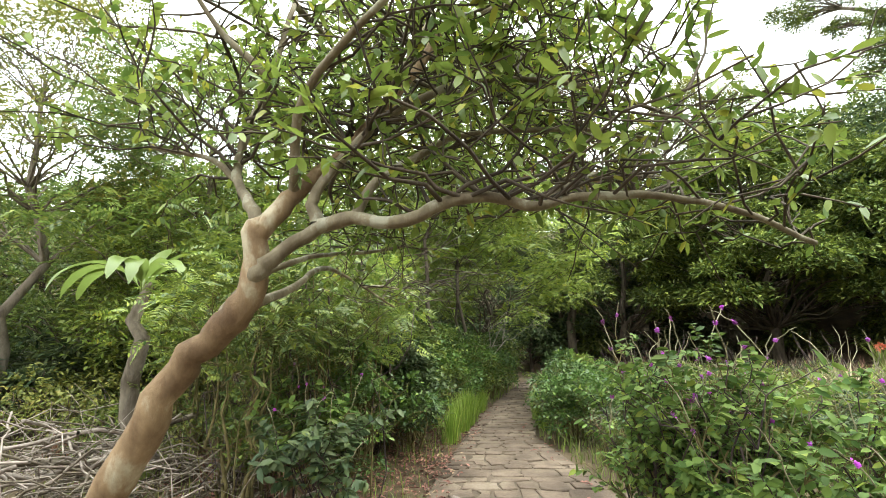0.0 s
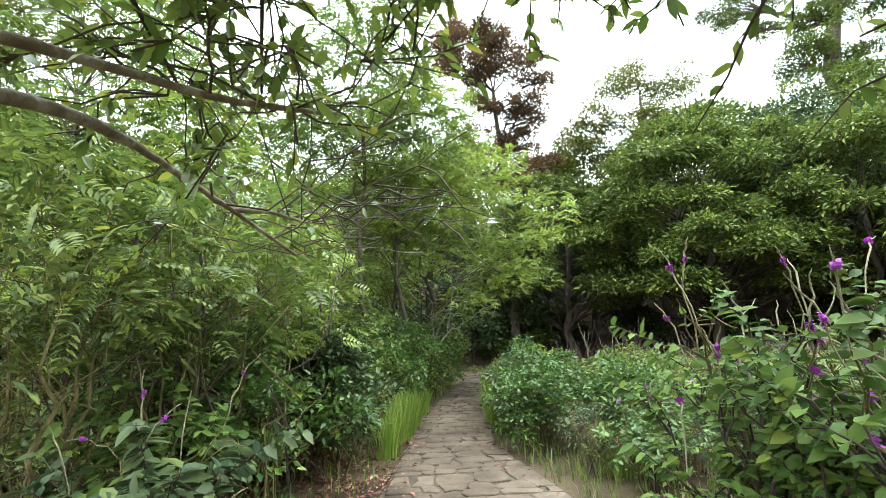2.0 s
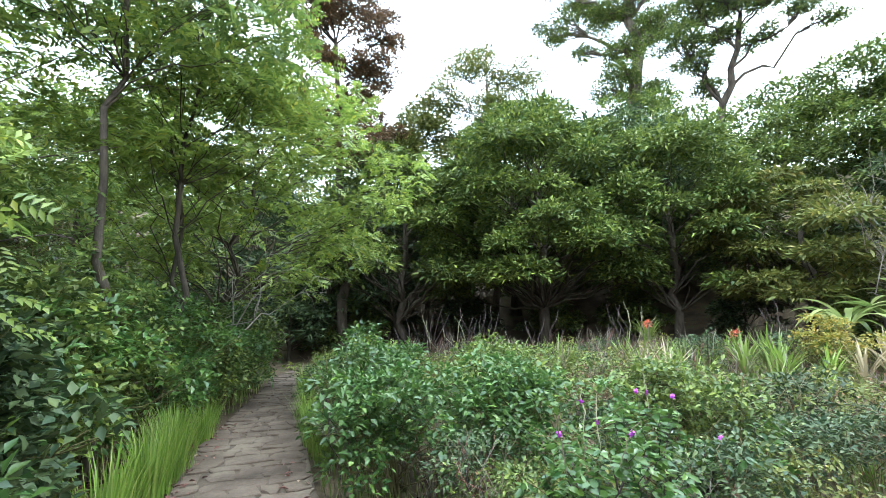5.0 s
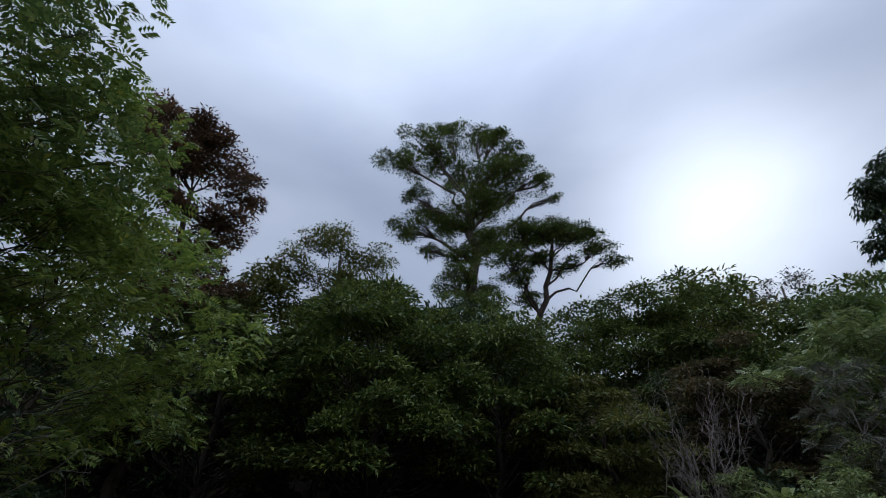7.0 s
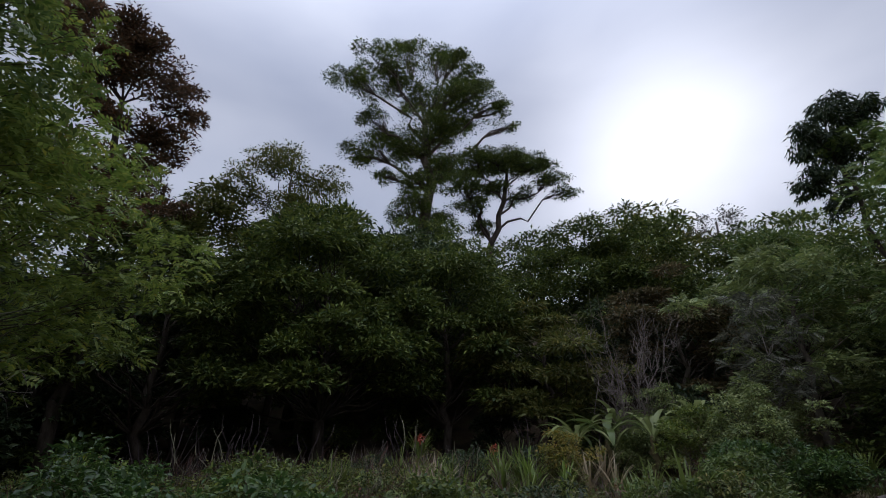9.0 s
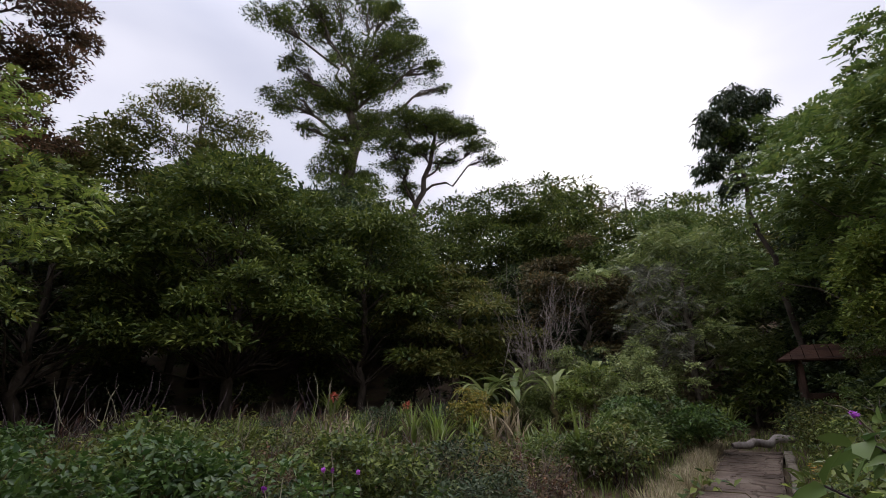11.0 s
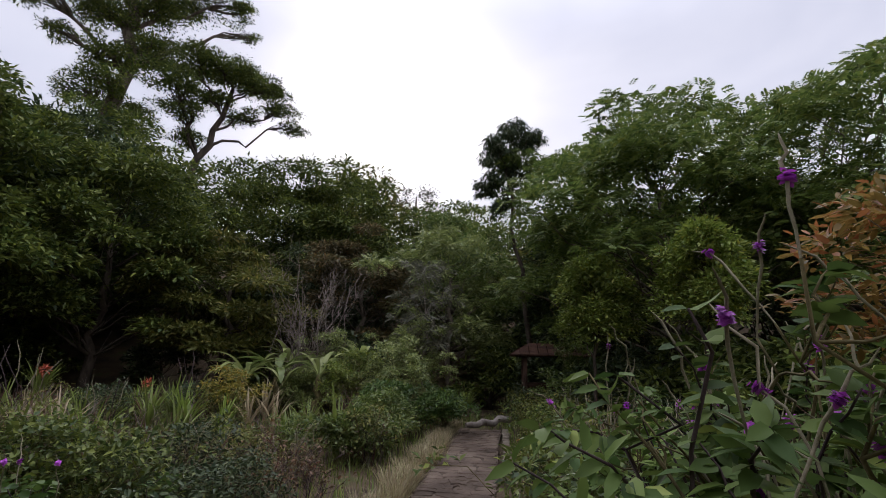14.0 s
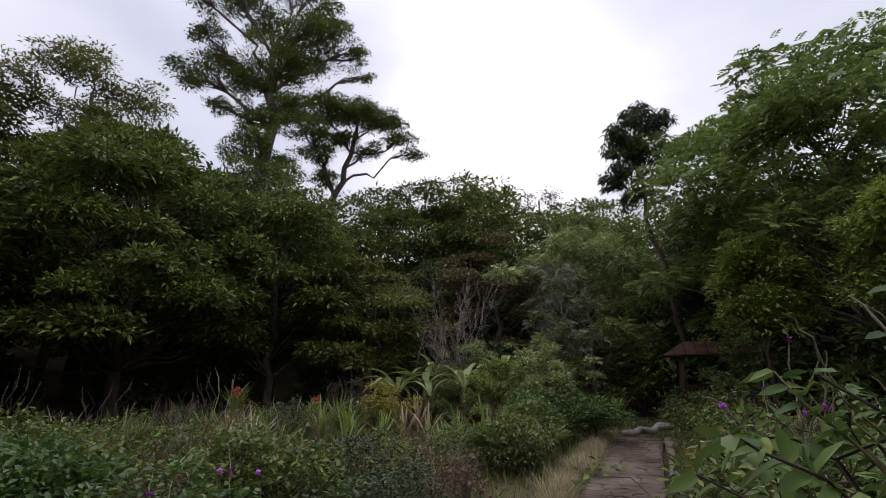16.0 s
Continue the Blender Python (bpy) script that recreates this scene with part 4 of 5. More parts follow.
for line, L in tips:
    n = int(4 + 7 * L)
    t = rng.uniform(0.5, 1.0, n) * (len(line) - 1)
    i0 = np.minimum(t.astype(int), len(line) - 2)
    p = line[i0] + (line[i0 + 1] - line[i0]) * (t - i0)[:, None]
    keep = ((p[:, 2] > 2.02) | (p[:, 1] + HB[1] > 4.2)) & ((p[:, 1] + HB[1] < 3.9) | (p[:, 0] + HB[0] < -0.25) | ((p[:, 2] > 2.75) & (p[:, 1] + HB[1] < 4.35)))
    p = p[keep]
    axis = unit(line[-1] - line[0])
    d = unit(axis * 0.5 + rng.normal(0, 0.6, (len(p), 3)) + np.array([0, 0, -0.1]))
    crown.leaves(p, d, unit(np.array([0, 0, 1.0]) + rng.normal(0, 0.35, (len(p), 3))), rng.uniform(0.045, 0.088, len(p)), rng.uniform(0.024, 0.04, len(p)), True)
part("crown", crown, LEAF_HERO, hero, "glossy green oval leaves")


# ---- vines and dry stems in the hedge by the path ----
for k in range(46):
    x, y = rng.uniform(-2.6, -0.7), rng.uniform(5.3, 8.4)
    e = thing("vine", x, y, 0.0, "long bare brown vine stem arching through the hedge", "vine", "bare vines in the hedge")
    g = Geo()
    H = rng.uniform(1.0, 2.5)
    q = bend((0, 0, -0.05), (rng.normal(0, 0.45), rng.normal(0, 0.3), H), rng, 0.12, 10, 0.06)
    g.tube(q, np.linspace(0.009, 0.003, 10), 6)
    part("stem", g, (STEM, STEM_DARK)[k % 2], e)
    for _ in range(3):
        j = rng.integers(3, 9)
        g = Geo()
        g.tube(bend(q[j], q[j] + rng.normal(0, 0.2, 3) + np.array([0, 0, -0.15]), rng, 0.05, 6), np.linspace(0.005, 0.002, 6), 5)
        part("tendril", g, STEM_DARK, e)


# ---- tall stems hung with dark seed pods in the hedge ----
for k in range(16):
    x, y = rng.uniform(-2.7, -0.9), rng.uniform(5.6, 8.2)
    e = thing("pod_plant", x, y, 0.0, "tall brown stem hung with dark dry seed pods in the hedge", "plant", "pod-bearing stems in the hedge")
    q = bend((0, 0, -0.05), (rng.normal(0, 0.25), rng.normal(0, 0.2), rng.uniform(1.9, 2.6)), rng, 0.05, 9, 0.03)
    g = Geo()
    g.tube(q, np.linspace(0.011, 0.004, 9), 6)
    part("stem", g, STEM, e)
    for _ in range(8):
        j = int(rng.integers(4, 9))
        out = rng.normal(0, 0.13, 3) * np.array([1, 1, 0.4])
        L = rng.uniform(0.09, 0.17)
        g = Geo()
        g.tube(np.array([q[j], q[j] + out * 0.6 + (0, 0, 0.03), q[j] + out, q[j] + out - (0, 0, L * 0.3), q[j] + out * 1.03 - (0, 0, L * 0.7), q[j] + out * 1.05 - (0, 0, L)]),
               np.array([0.003, 0.0025, 0.003, 0.011, 0.012, 0.002]), 6)
        part("pod", g, STEM_DARK, e, "dark dry pod")

# ---- brush pile ----
pile = thing("brush_pile", -3.9, 5.2, 0.0, "tangled pile of dead grey branches and twigs", "branch pile")
for k in range(230):
    g = Geo()
    a = rng.uniform(0, 6.28)
    L = rng.uniform(0.5, 1.9)
    c = np.array([rng.normal(0, 1.25), rng.normal(0, 0.8), 0])
    c[2] = max(0.05, 0.95 * math.exp(-(c[0] ** 2 / 2.6 + c[1] ** 2 / 1.4)) * rng.random() + 0.05)
    dd = np.array([math.cos(a), math.sin(a), rng.normal(0, 0.3)]) * L / 2
    q = bend(c - dd, c + dd, rng, 0.03, 6)
    q[:, 2] = np.maximum(q[:, 2], 0.0)
    r = rng.uniform(0.006, 0.015) if k > 12 else rng.uniform(0.02, 0.04)
    g.tube(q, np.linspace(r, r * 0.5, 6), 5)
    for _ in range(2):
        j = rng.integers(1, 5)
        g.tube(bend(q[j], q[j] + rng.normal(0, 0.25, 3) + np.array([0, 0, 0.1]), rng, 0.02, 4), np.linspace(r * 0.5, 0.002, 4), 4)
    part("stick", g, DEADWOOD if k % 3 else BARK_GREY, pile)


# ---- strap-leaved plants ----
def rosette(name, label, x, y, n, L, W, mat, seed, arch=(0.3, 1.0), stem=0.0, stem_r=0.05, category="plant", group="", flower=None, stem_mat=None, bit="leaf", z=None):
    """Arching strap or paddle leaves from one crown, each a blade of its own, with an optional stem and flower head."""
    rng = np.random.default_rng(seed)
    e = thing(name, x, y, gz(x, y) if z is None else z, label, category, group)
    if stem:
        g = Geo()
        q = bend((0, 0, -0.1), (0.05, 0.03, stem), rng, 0, 7)
        g.tube(q, np.linspace(stem_r * 1.3, stem_r * 0.8, 7), 9)
        part("stem", g, stem_mat or STEM, e)
    for k in range(n):
        a = k * 2.39996 + rng.normal(0, 0.25)
        g = Geo()
        d = np.array([[math.cos(a), math.sin(a), 0.0]])
        g.blades(np.array([[0, 0, stem - 0.02]]) + d * 0.02, d, L * rng.uniform(0.7, 1.15), W * rng.uniform(0.8, 1.15), rng.uniform(*arch), 6)
        part(bit, g, mat, e)
    if flower:
        g = Geo()
        g.tube(bend((0, 0, stem), (0.03, 0, stem + L * 0.7), rng, 0, 4), np.linspace(0.014, 0.01, 4), 6)
        part("flower_stalk", g, STEM, e)
        g = Geo()
        q = unit(rng.normal(0, 1, (46, 3)))
        g.leaves(np.array([0.03, 0, stem + L * 0.72]) + q * 0.04, q, np.array([[0, 0, 1.0]]).repeat(46, 0) + 0.2 * q, 0.14, 0.05)
        part("flower_head", g, flower, e, "red-orange flower head")
    return e


def banana(label, x, y, h, n, L, W, mat, seed, stem_mat):
    """A banana-like plant: sheathed stem and big paddles, each with a midrib fold and ragged edge."""
    rng = np.random.default_rng(seed)
    e = thing("banana_plant", x, y, gz(x, y), label, "plant")
    g = Geo()
    g.tube(bend((0, 0, -0.1), (0.05, 0.05, h), rng, 0, 8), np.array([1.25, 1.1, 1.0, 0.95, 0.9, 0.8, 0.7, 0.5]) * 0.11, 10)
    part("stem", g, stem_mat, e)
    for k in range(n):
        a = k * 2.39996 + rng.normal(0, 0.2)
        d = np.array([math.cos(a), math.sin(a)])
        arch = rng.uniform(0.8, 1.6)
        c, v = np.array([0, 0, h - 0.1]), []
        w0 = W * rng.uniform(0.8, 1.1)
        m = 16
        for i in range(m + 1):
            t = i / m
            w = w0 * (0.06 if t < 0.18 else math.sin(min(1, (t - 0.12) / 0.88) * math.pi) ** 0.6 + 0.03) * rng.uniform(0.8, 1.08)
            s = np.array([-d[1], d[0], 0])
            v += [c + s * w / 2 + np.array([0, 0, w * 0.14]), c, c - s * w / 2 + np.array([0, 0, w * 0.14])]
            th = arch * (0.3 + 1.7 * t)
            c = c + L / m * np.array([d[0] * math.sin(th), d[1] * math.sin(th), math.cos(th)])
        f = []
        for i in range(m):
            b = 3 * i
            f += [[b, b + 1, b + 4], [b, b + 4, b + 3], [b + 1, b + 2, b + 5], [b + 1, b + 5, b + 4]]
        g = Geo()
        g.add(v, f)
        part("leaf", g, mat, e)
    return e


banana("tall banana-like plant with drooping pale green leaves and brown stem", -3.6, 6.0, 2.35, 11, 1.2, 0.2, LEAF_CANOPY, 111, BARK_GREY)
banana("banana plant with broad green leaves by the wood", 13.0, 10.0, 1.0, 11, 1.4, 0.2, LEAF_CANOPY, 112, STEM)
banana("banana plant with broad green leaves by the wood", 14.3, 8.6, 1.1, 10, 1.4, 0.2, LEAF_CANOPY, 113, STEM)
banana("banana plant with broad green leaves by the wood", 13.7, 11.2, 0.9, 10, 1.2, 0.18, LEAF_CANOPY, 114, STEM)
B = "strap-leaved plants"
for k, (x, y, h) in enumerate(((13.6, 8.2, 1.3), (13.0, 9.0, 1.1), (12.4, 10.4, 1.0), (14.6, 10.4, 1.4))):
    banana("banana plant with narrow light green leaves by the wood", x, y, h, 12, 1.3, 0.17, LEAF_SOFT, 115 + k, STEM)
rosette("bromeliad", "green strap-leaved plant with a red flower head", 11.0, 14.0, 22, 0.9, 0.07, BLADE_GREEN, 121, (0.25, 0.9), 0.45, flower=PETAL_RED, group=B)
rosette("bromeliad", "small green strap-leaved plant with a reddish flower head", 12.4, 12.6, 18, 0.7, 0.06, BLADE_GREEN, 122, (0.25, 0.9), 0.3, flower=PETAL_RED, group=B)
for k, (x, y) in enumerate(((11.0, 9.95), (11.9, 10.2), (10.5, 10.4), (11.6, 10.9), (10.2, 11.0), (10.6, 12.0), (9.6, 12.4), (11.5, 12.2), (9.0, 13.2), (10.3, 13.4), (8.2, 13.8), (12.2, 11.6))):
    rosette("strap_plant", "yellow-green strap-leaved clump in the bed" if k < 4 else "green strap-leaved clump in the bed", x, y, 24, 0.85 if k < 4 else 0.7, 0.065, (BLADE_LIME, BLADE_PALE, BLADE_LIME, BLADE_LIME)[k] if k < 4 else BLADE_GREEN, 130 + k, (0.35, 1.1), 0.05, group=B)
straps = [rosette("strap_plant", "green strap-leaved clump with yellowing tips in the bed", x, y, 18, 0.85, 0.05, mat, 161 + k, (0.15, 1.0), 0.06, group=B) for k, (x, y, mat) in enumerate(((7.2, 12.6, BLADE_GREEN), (8.7, 11.6, BLADE_LIME), (10.6, 9.4, BLADE_PALE)))]
rng = np.random.default_rng(169)
for _ in range(34):
    a, r = radians(rng.uniform(26, 72)), rng.uniform(7.5, 12.8)
    x, y = 0.8 + r * math.sin(a), 4.6 + r * math.cos(a)
    copy_thing(straps[int(rng.choice(3, p=(0.55, 0.3, 0.15)))], Matrix.Translation((x, y, gz(x, y))) @ Matrix.Rotation(rng.uniform(0, 6.28), 4, "Z") @ Matrix.Scale(rng.uniform(0.7, 1.25), 4))
for k, (x, y) in enumerate(((13.2, 5.9), (13.9, 5.8), (12.7, 6.3), (14.6, 5.6), (13.5, 6.5))):
    rosette("strap_plant", "bright green arching strap-leaved clump beside the path", x, y, 30, 0.75, 0.055, BLADE_LIME if k < 3 else BLADE_GREEN, 150 + k, (0.35, 1.0), 0.15, group=B)


# ---- grass tufts along the path edges ----
def tuft(name, label, x, y, n, L, mat, seed, spread=0.12, group="", arch=(0.05, 0.7), W=0.014):
    rng = np.random.default_rng(seed)
    e = thing(name, x, y, gz(x, y), label, "grass", group)
    g = Geo()
    a = rng.uniform(0, 6.28, n)
    d = np.stack([np.cos(a), np.sin(a), np.zeros(n)], 1)
    g.blades(d * rng.random(n)[:, None] * spread - np.array([0, 0, 0.03]), d, L * rng.uniform(0.5, 1.1, n), W, rng.uniform(arch[0], arch[1], n), 3)
    part("tuft", g, mat, e)
    return e


def put_at(x, y, turn, s=1.0):
    return Matrix.Translation((x, y, gz(x, y))) @ Matrix.Rotation(turn, 4, "Z") @ Matrix.Scale(s, 4)


G1, G2 = "grass along the main path", "grass along the side path"
lime = [tuft("grass_clump", "upright yellow-green grass clump at the path edge", 0.28 + 0.1 * k, 9.4 + 0.35 * k, 110, 0.72, BLADE_LIME, 160 + k, 0.16, G1) for k in range(3)]
rng = np.random.default_rng(180)
for x, y in ((0.2, 9.0), (0.3, 9.55), (0.45, 10.2), (0.52, 10.55), (0.6, 10.9), (0.7, 11.3), (0.12, 8.5), (0.83, 11.9), (0.95, 12.6), (0.32, 10.0), (0.25, 10.3), (0.42, 10.8)):
    copy_thing(lime[rng.integers(3)], put_at(x - 0.06 + rng.normal(0, 0.05), y, rng.uniform(0, 6.28), rng.uniform(0.6, 1.1)))
for y in np.arange(9.6, 20.0, 0.32):
    x = np.interp(y, MAIN[:, 1], MAIN[:, 0]) + np.interp(y, MAIN[:, 1], MAIN_HALF) + 0.12
    copy_thing(lime[rng.integers(3)], put_at(x + rng.normal(0, 0.05), y, rng.uniform(0, 6.28), rng.uniform(0.5, 0.95)))
pale_grass = [tuft("grass_clump", "low pale grass along the path edge", 8.0 + 0.3 * k, 5.78, 130, 0.3, BLADE_PALE, 190 + k, 0.16, G2, (0.2, 1.3), 0.012) for k in range(3)]
for x in np.arange(4.4, 12.6, 0.15):
    copy_thing(pale_grass[rng.integers(3)], put_at(x, 5.8 + rng.normal(0, 0.07), rng.uniform(0, 6.28), rng.uniform(0.8, 1.25)))
small = [tuft("grass_clump", "tuft of rough grass among the bed plants", 2.3 + 0.4 * k, 7.2, 80, 0.45, (BLADE_GREEN, BLADE_LIME, BLADE_DRY)[k], 200 + k, 0.2, "grass tufts in the beds", (0.1, 1.0)) for k in range(3)]

# ---- the planted beds: low shrubs, dry stems, grass ----
BED = "low plants in the bed"
proto = []
for k, (h, r, mat, st, lab) in enumerate(((0.75, 0.42, LEAF_DARK, STEM, "low bushy green plant in the bed"), (0.85, 0.45, LEAF_DEEP, STEM, "low dark green leafy plant in the bed"),
                                          (0.7, 0.42, LEAF_OLIVE, STEM_DARK, "low plant with reddish stems and olive leaves"), (0.6, 0.4, LEAF_BROWN, STEM_DARK, "half-dry plant with reddish brown stems"),
                                          (0.7, 0.4, LEAF_CANOPY, STEM, "low light green plant in the bed"))):
    p = tree("bed_plant", lab, 4.6 + 0.8 * k, 7.4, h, 0.05, r, r, 0.008, 26, 0.15, (760, 800, 640, 260, 640)[k], 0.07, 0.034, mat, st, 210 + k, flat=0.8, category="shrub", stems=9, under=0.25, group=BED, ragged=1.0, hollow=0.35, twigs=False)
    proto.append(p)
spray = []
for k in range(4):
    rng = np.random.default_rng(230 + k)
    e = thing("dry_stem_plant", 5.2 + 0.5 * k, 8.4, gz(5.2, 8.4), "wiry plant of thin brown and purple stems", "plant", "wiry dry plants")
    for s in range(16):
        a, L = rng.uniform(0, 6.28), rng.uniform(0.45, 1.0)
        q = bend((rng.normal(0, 0.06), rng.normal(0, 0.06), -0.04), (math.cos(a) * 0.45 * L, math.sin(a) * 0.45 * L, L), rng, 0.02, 6)
        g = Geo()
        g.tube(q, np.linspace(0.0055, 0.002, 6), 4)
        for _ in range(3):
            j = rng.integers(2, 5)
            g.tube(bend(q[j], q[j] + (unit(q[-1] - q[0]) + rng.normal(0, 0.5, 3)) * 0.2, rng, 0.02, 3), np.array([0.003, 0.0025, 0.0015]), 4)
        part("stem", g, (STEM_RED, STEM_DARK, STEM_PALE, DEADWOOD)[s % 4], e)
    g = Geo()
    p = rng.normal(0, 0.16, (70, 3)) * np.array([1, 1, 0]) + np.array([0, 0, 1]) * rng.uniform(0.1, 0.6, (70, 1))
    g.leaves(p, unit(rng.normal(0, 1, (70, 3))), unit(np.array([0, 0, 1.0]) + rng.normal(0, 0.4, (70, 3))), 0.05, 0.022)
    part("foliage", g, (LEAF_OLIVE, LEAF_BROWN)[k % 2], e)
    spray.append(e)
rng = np.random.default_rng(220)
spots = []
for _ in range(4000):
    x, y = rng.uniform(1.8, 14.5), rng.uniform(5.8, 15.5)
    r = math.hypot(x - 0.8, y - 4.0)
    if not (3.2 < r < 14.5) or off_paths(np.array(x), np.array(y)) < 0.42 or (x > 3 and y < 6.45) or (12.6 < x and y > 11):
        continue
    if ((x - 11.8) / 2.3) ** 2 + ((y - 9.0 - 0.14 * (x - 11.8)) / 0.95) ** 2 < 1 or (x < 4.8 and 7.8 < y < 11.9 and x > 2.2):
        continue
    gap = 0.34 + 0.02 * r
    if all((x - a) ** 2 + (y - b) ** 2 > gap * gap for a, b, _ in spots):
        spots.append((x, y, r))
for x, y, r in spots[:330]:
    near = r < 5.2
    k = rng.choice(5, p=(0.25, 0.12, 0.33, 0.22, 0.08)) if not near else rng.choice(5, p=(0.22, 0.5, 0.23, 0.0, 0.05))
    low_view = 0.5 if 6.0 < r < 11.6 and 50 < math.degrees(math.atan2(x - 0.8, y - 4.6)) < 74 else 1.0
    if rng.random() < (0.4 if near else 0.75):
        copy_thing(spray[rng.integers(4)], put_at(x + rng.normal(0, 0.15), y + rng.normal(0, 0.15), rng.uniform(0, 6.28), rng.uniform(0.7, 1.15) * (0.75 if near else low_view)))
        if rng.random() < 0.35:
            continue
    copy_thing(proto[k], put_at(x, y, rng.uniform(0, 6.28), rng.uniform(0.5, 1.15) * (0.75 if near else low_view)))
    if rng.random() < 0.45:
        copy_thing(small[rng.integers(3)], put_at(x + 0.3, y + 0.2, rng.uniform(0, 6.28), rng.uniform(0.7, 1.2)))
spots = []
for _ in range(3000):
    x, y = rng.uniform(2.2, 15.0), rng.uniform(-1.5, 4.3)
    if off_paths(np.array(x), np.array(y)) < 0.4 or y > 4.25 or (x < 3.2 and y > 3.2) or x - 0.8 < 1.8 or math.hypot(x - 14.9, y - 3.2) < 1.1:
        continue
    if all((x - a) ** 2 + (y - b) ** 2 > 0.26 for a, b in spots):
        spots.append((x, y))
for x, y in spots[:120]:
    k = rng.choice(5, p=(0.3, 0.2, 0.2, 0.15, 0.15))
    copy_thing(proto[k], put_at(x, y, rng.uniform(0, 6.28), rng.uniform(0.7, 1.3)))
    if rng.random() < 0.5:
        copy_thing(spray[rng.integers(4)], put_at(x + 0.15, y - 0.15, rng.uniform(0, 6.28), rng.uniform(0.8, 1.3)))
    if rng.random() < 0.4:
        copy_thing(small[rng.integers(3)], put_at(x + 0.2, y + 0.2, rng.uniform(0, 6.28), rng.uniform(0.8, 1.4)))
for x, y in ((-3.4, 6.9), (-4.4, 7.0), (-5.2, 7.6), (-3.6, 8.0), (-6.4, 8.2), (-2.1, 5.9), (-7.2, 7.4), (-7.0, 9.4), (-5.0, 9.4), (-6.4, 6.6), (-2.4, 10.2), (-3.6, 9.6)):
    copy_thing(proto[int(rng.choice((0, 2, 2, 4)))], put_at(x, y, rng.uniform(0, 6.28), rng.uniform(0.8, 1.7)))
    copy_thing(small[rng.integers(3)], put_at(x + 0.4, y, rng.uniform(0, 6.28), rng.uniform(0.8, 1.4)))
tree("shrub", "low shrub with golden yellow-green leaves by the pond", 11.3, 10.15, 1.2, 0.2, 0.6, 0.5, 0.012, 22, 0.2, 1700, 0.1, 0.045, LEAF_GOLD, STEM, 236, category="shrub", stems=6, under=0.3, ragged=0.8, twigs=False)
# taller shrubs in the middle of the bed and beside the side path
for k, (x, y, h, r, mat) in enumerate(((12.6, 8.1, 1.75, 0.75, LEAF_FRESH), (12.2, 6.9, 2.0, 0.9, LEAF_SOFT), (13.6, 9.7, 1.2, 0.6, LEAF_SOFT), (9.6, 6.75, 0.85, 0.55, LEAF_CANOPY), (10.8, 6.8, 1.1, 0.6, LEAF_BLUE), (8.3, 6.8, 0.65, 0.45, LEAF_CANOPY), (14.8, 7.0, 3.0, 1.0, LEAF_SOFT), (15.0, 9.4, 2.4, 0.9, LEAF_SOFT), (12.8, 2.85, 2.2, 0.6, LEAF_CANOPY), (11.4, 3.0, 1.2, 0.6, LEAF_CANOPY), (12.6, 1.8, 1.8, 0.8, LEAF_DARK), (11.6, 6.0, 0.8, 0.35, LEAF_BLUE))):
    tree("shrub", "rounded leafy shrub in the garden bed", x, y, h + gz(x, y), 0.1, r, r, 0.016, 46, 0.2, 5000, 0.085, 0.038, mat, STEM, 240 + k, flat=0.7, category="shrub", stems=7, under=0.3, ragged=0.9, hollow=0.4, group="shrubs in the garden bed")

# dry flower stalks that stand above the bed
stalk = []
for k in range(4):
    rng = np.random.default_rng(260 + k)
    e = thing("dry_stalk_clump", 4.9 + 0.3 * k, 14.0, gz(4.9, 14.0), "cluster of dry purple-grey flower stalks", "plant", "dry stalks")
    for _ in range(5):
        g = Geo()
        a = rng.uniform(0, 6.28)
        L = rng.uniform(0.9, 1.75)
        q = bend((rng.normal(0, 0.1), rng.normal(0, 0.1), -0.05), (math.cos(a) * 0.3 * L, math.sin(a) * 0.3 * L, L), rng, 0, 7)
        g.tube(q, np.array([0.005, 0.0045, 0.004, 0.004, 0.008, 0.01, 0.003]), 5)
        part("stalk", g, STEM_DARK if rng.random() < 0.75 else STEM_PALE, e)
    stalk.append(e)
rng = np.random.default_rng(270)
for x, y in ((4.4, 14.6), (5.1, 14.5), (5.6, 14.4), (6.1, 14.2), (6.7, 13.8), (7.3, 13.6), (5.8, 13.2), (8.4, 13.0), (9.2, 12.6), (10.0, 11.6), (7.8, 11.4), (9.0, 11.0), (4.2, 13.2), (5.0, 12.4), (11.9, 11.2), (6.4, 11.8)):
    copy_thing(stalk[rng.integers(4)], put_at(x, y, rng.uniform(0, 6.28), rng.uniform(0.55, 1.15)))

# bare grey shrub and a thin layered tree at the wood's edge
rng = np.random.default_rng(280)
e = thing("bare_shrub", 14.9, 10.0, gz(14.9, 10.0), "leafless grey shrub with fine sweeping twigs", "shrub")
for k in range(26):
    g = Geo()
    a = rng.uniform(0, 6.28)
    q = bend((0, 0, 0.2), (math.cos(a) * rng.uniform(0.5, 1.7), math.sin(a) * rng.uniform(0.5, 1.7), rng.uniform(2.2, 4.3)), rng, 0.0, 8)
    g.tube(q, np.linspace(0.02, 0.005, 8), 5)
    for _ in range(16):
        j = rng.integers(2, 8)
        g.tube(bend(q[j], q[j] + (unit(q[-1] - q[0]) + rng.normal(0, 0.45, 3)) * rng.uniform(0.25, 0.8), rng, 0.03, 5), np.linspace(0.009, 0.003, 5), 4)
    part("branch", g, DEADWOOD, e)
rng = np.random.default_rng(285)
e = thing("bare_shrub", 0.7, 13.3, gz(0.7, 13.3), "leaning pale leafless branches with lichen beside the path", "shrub")
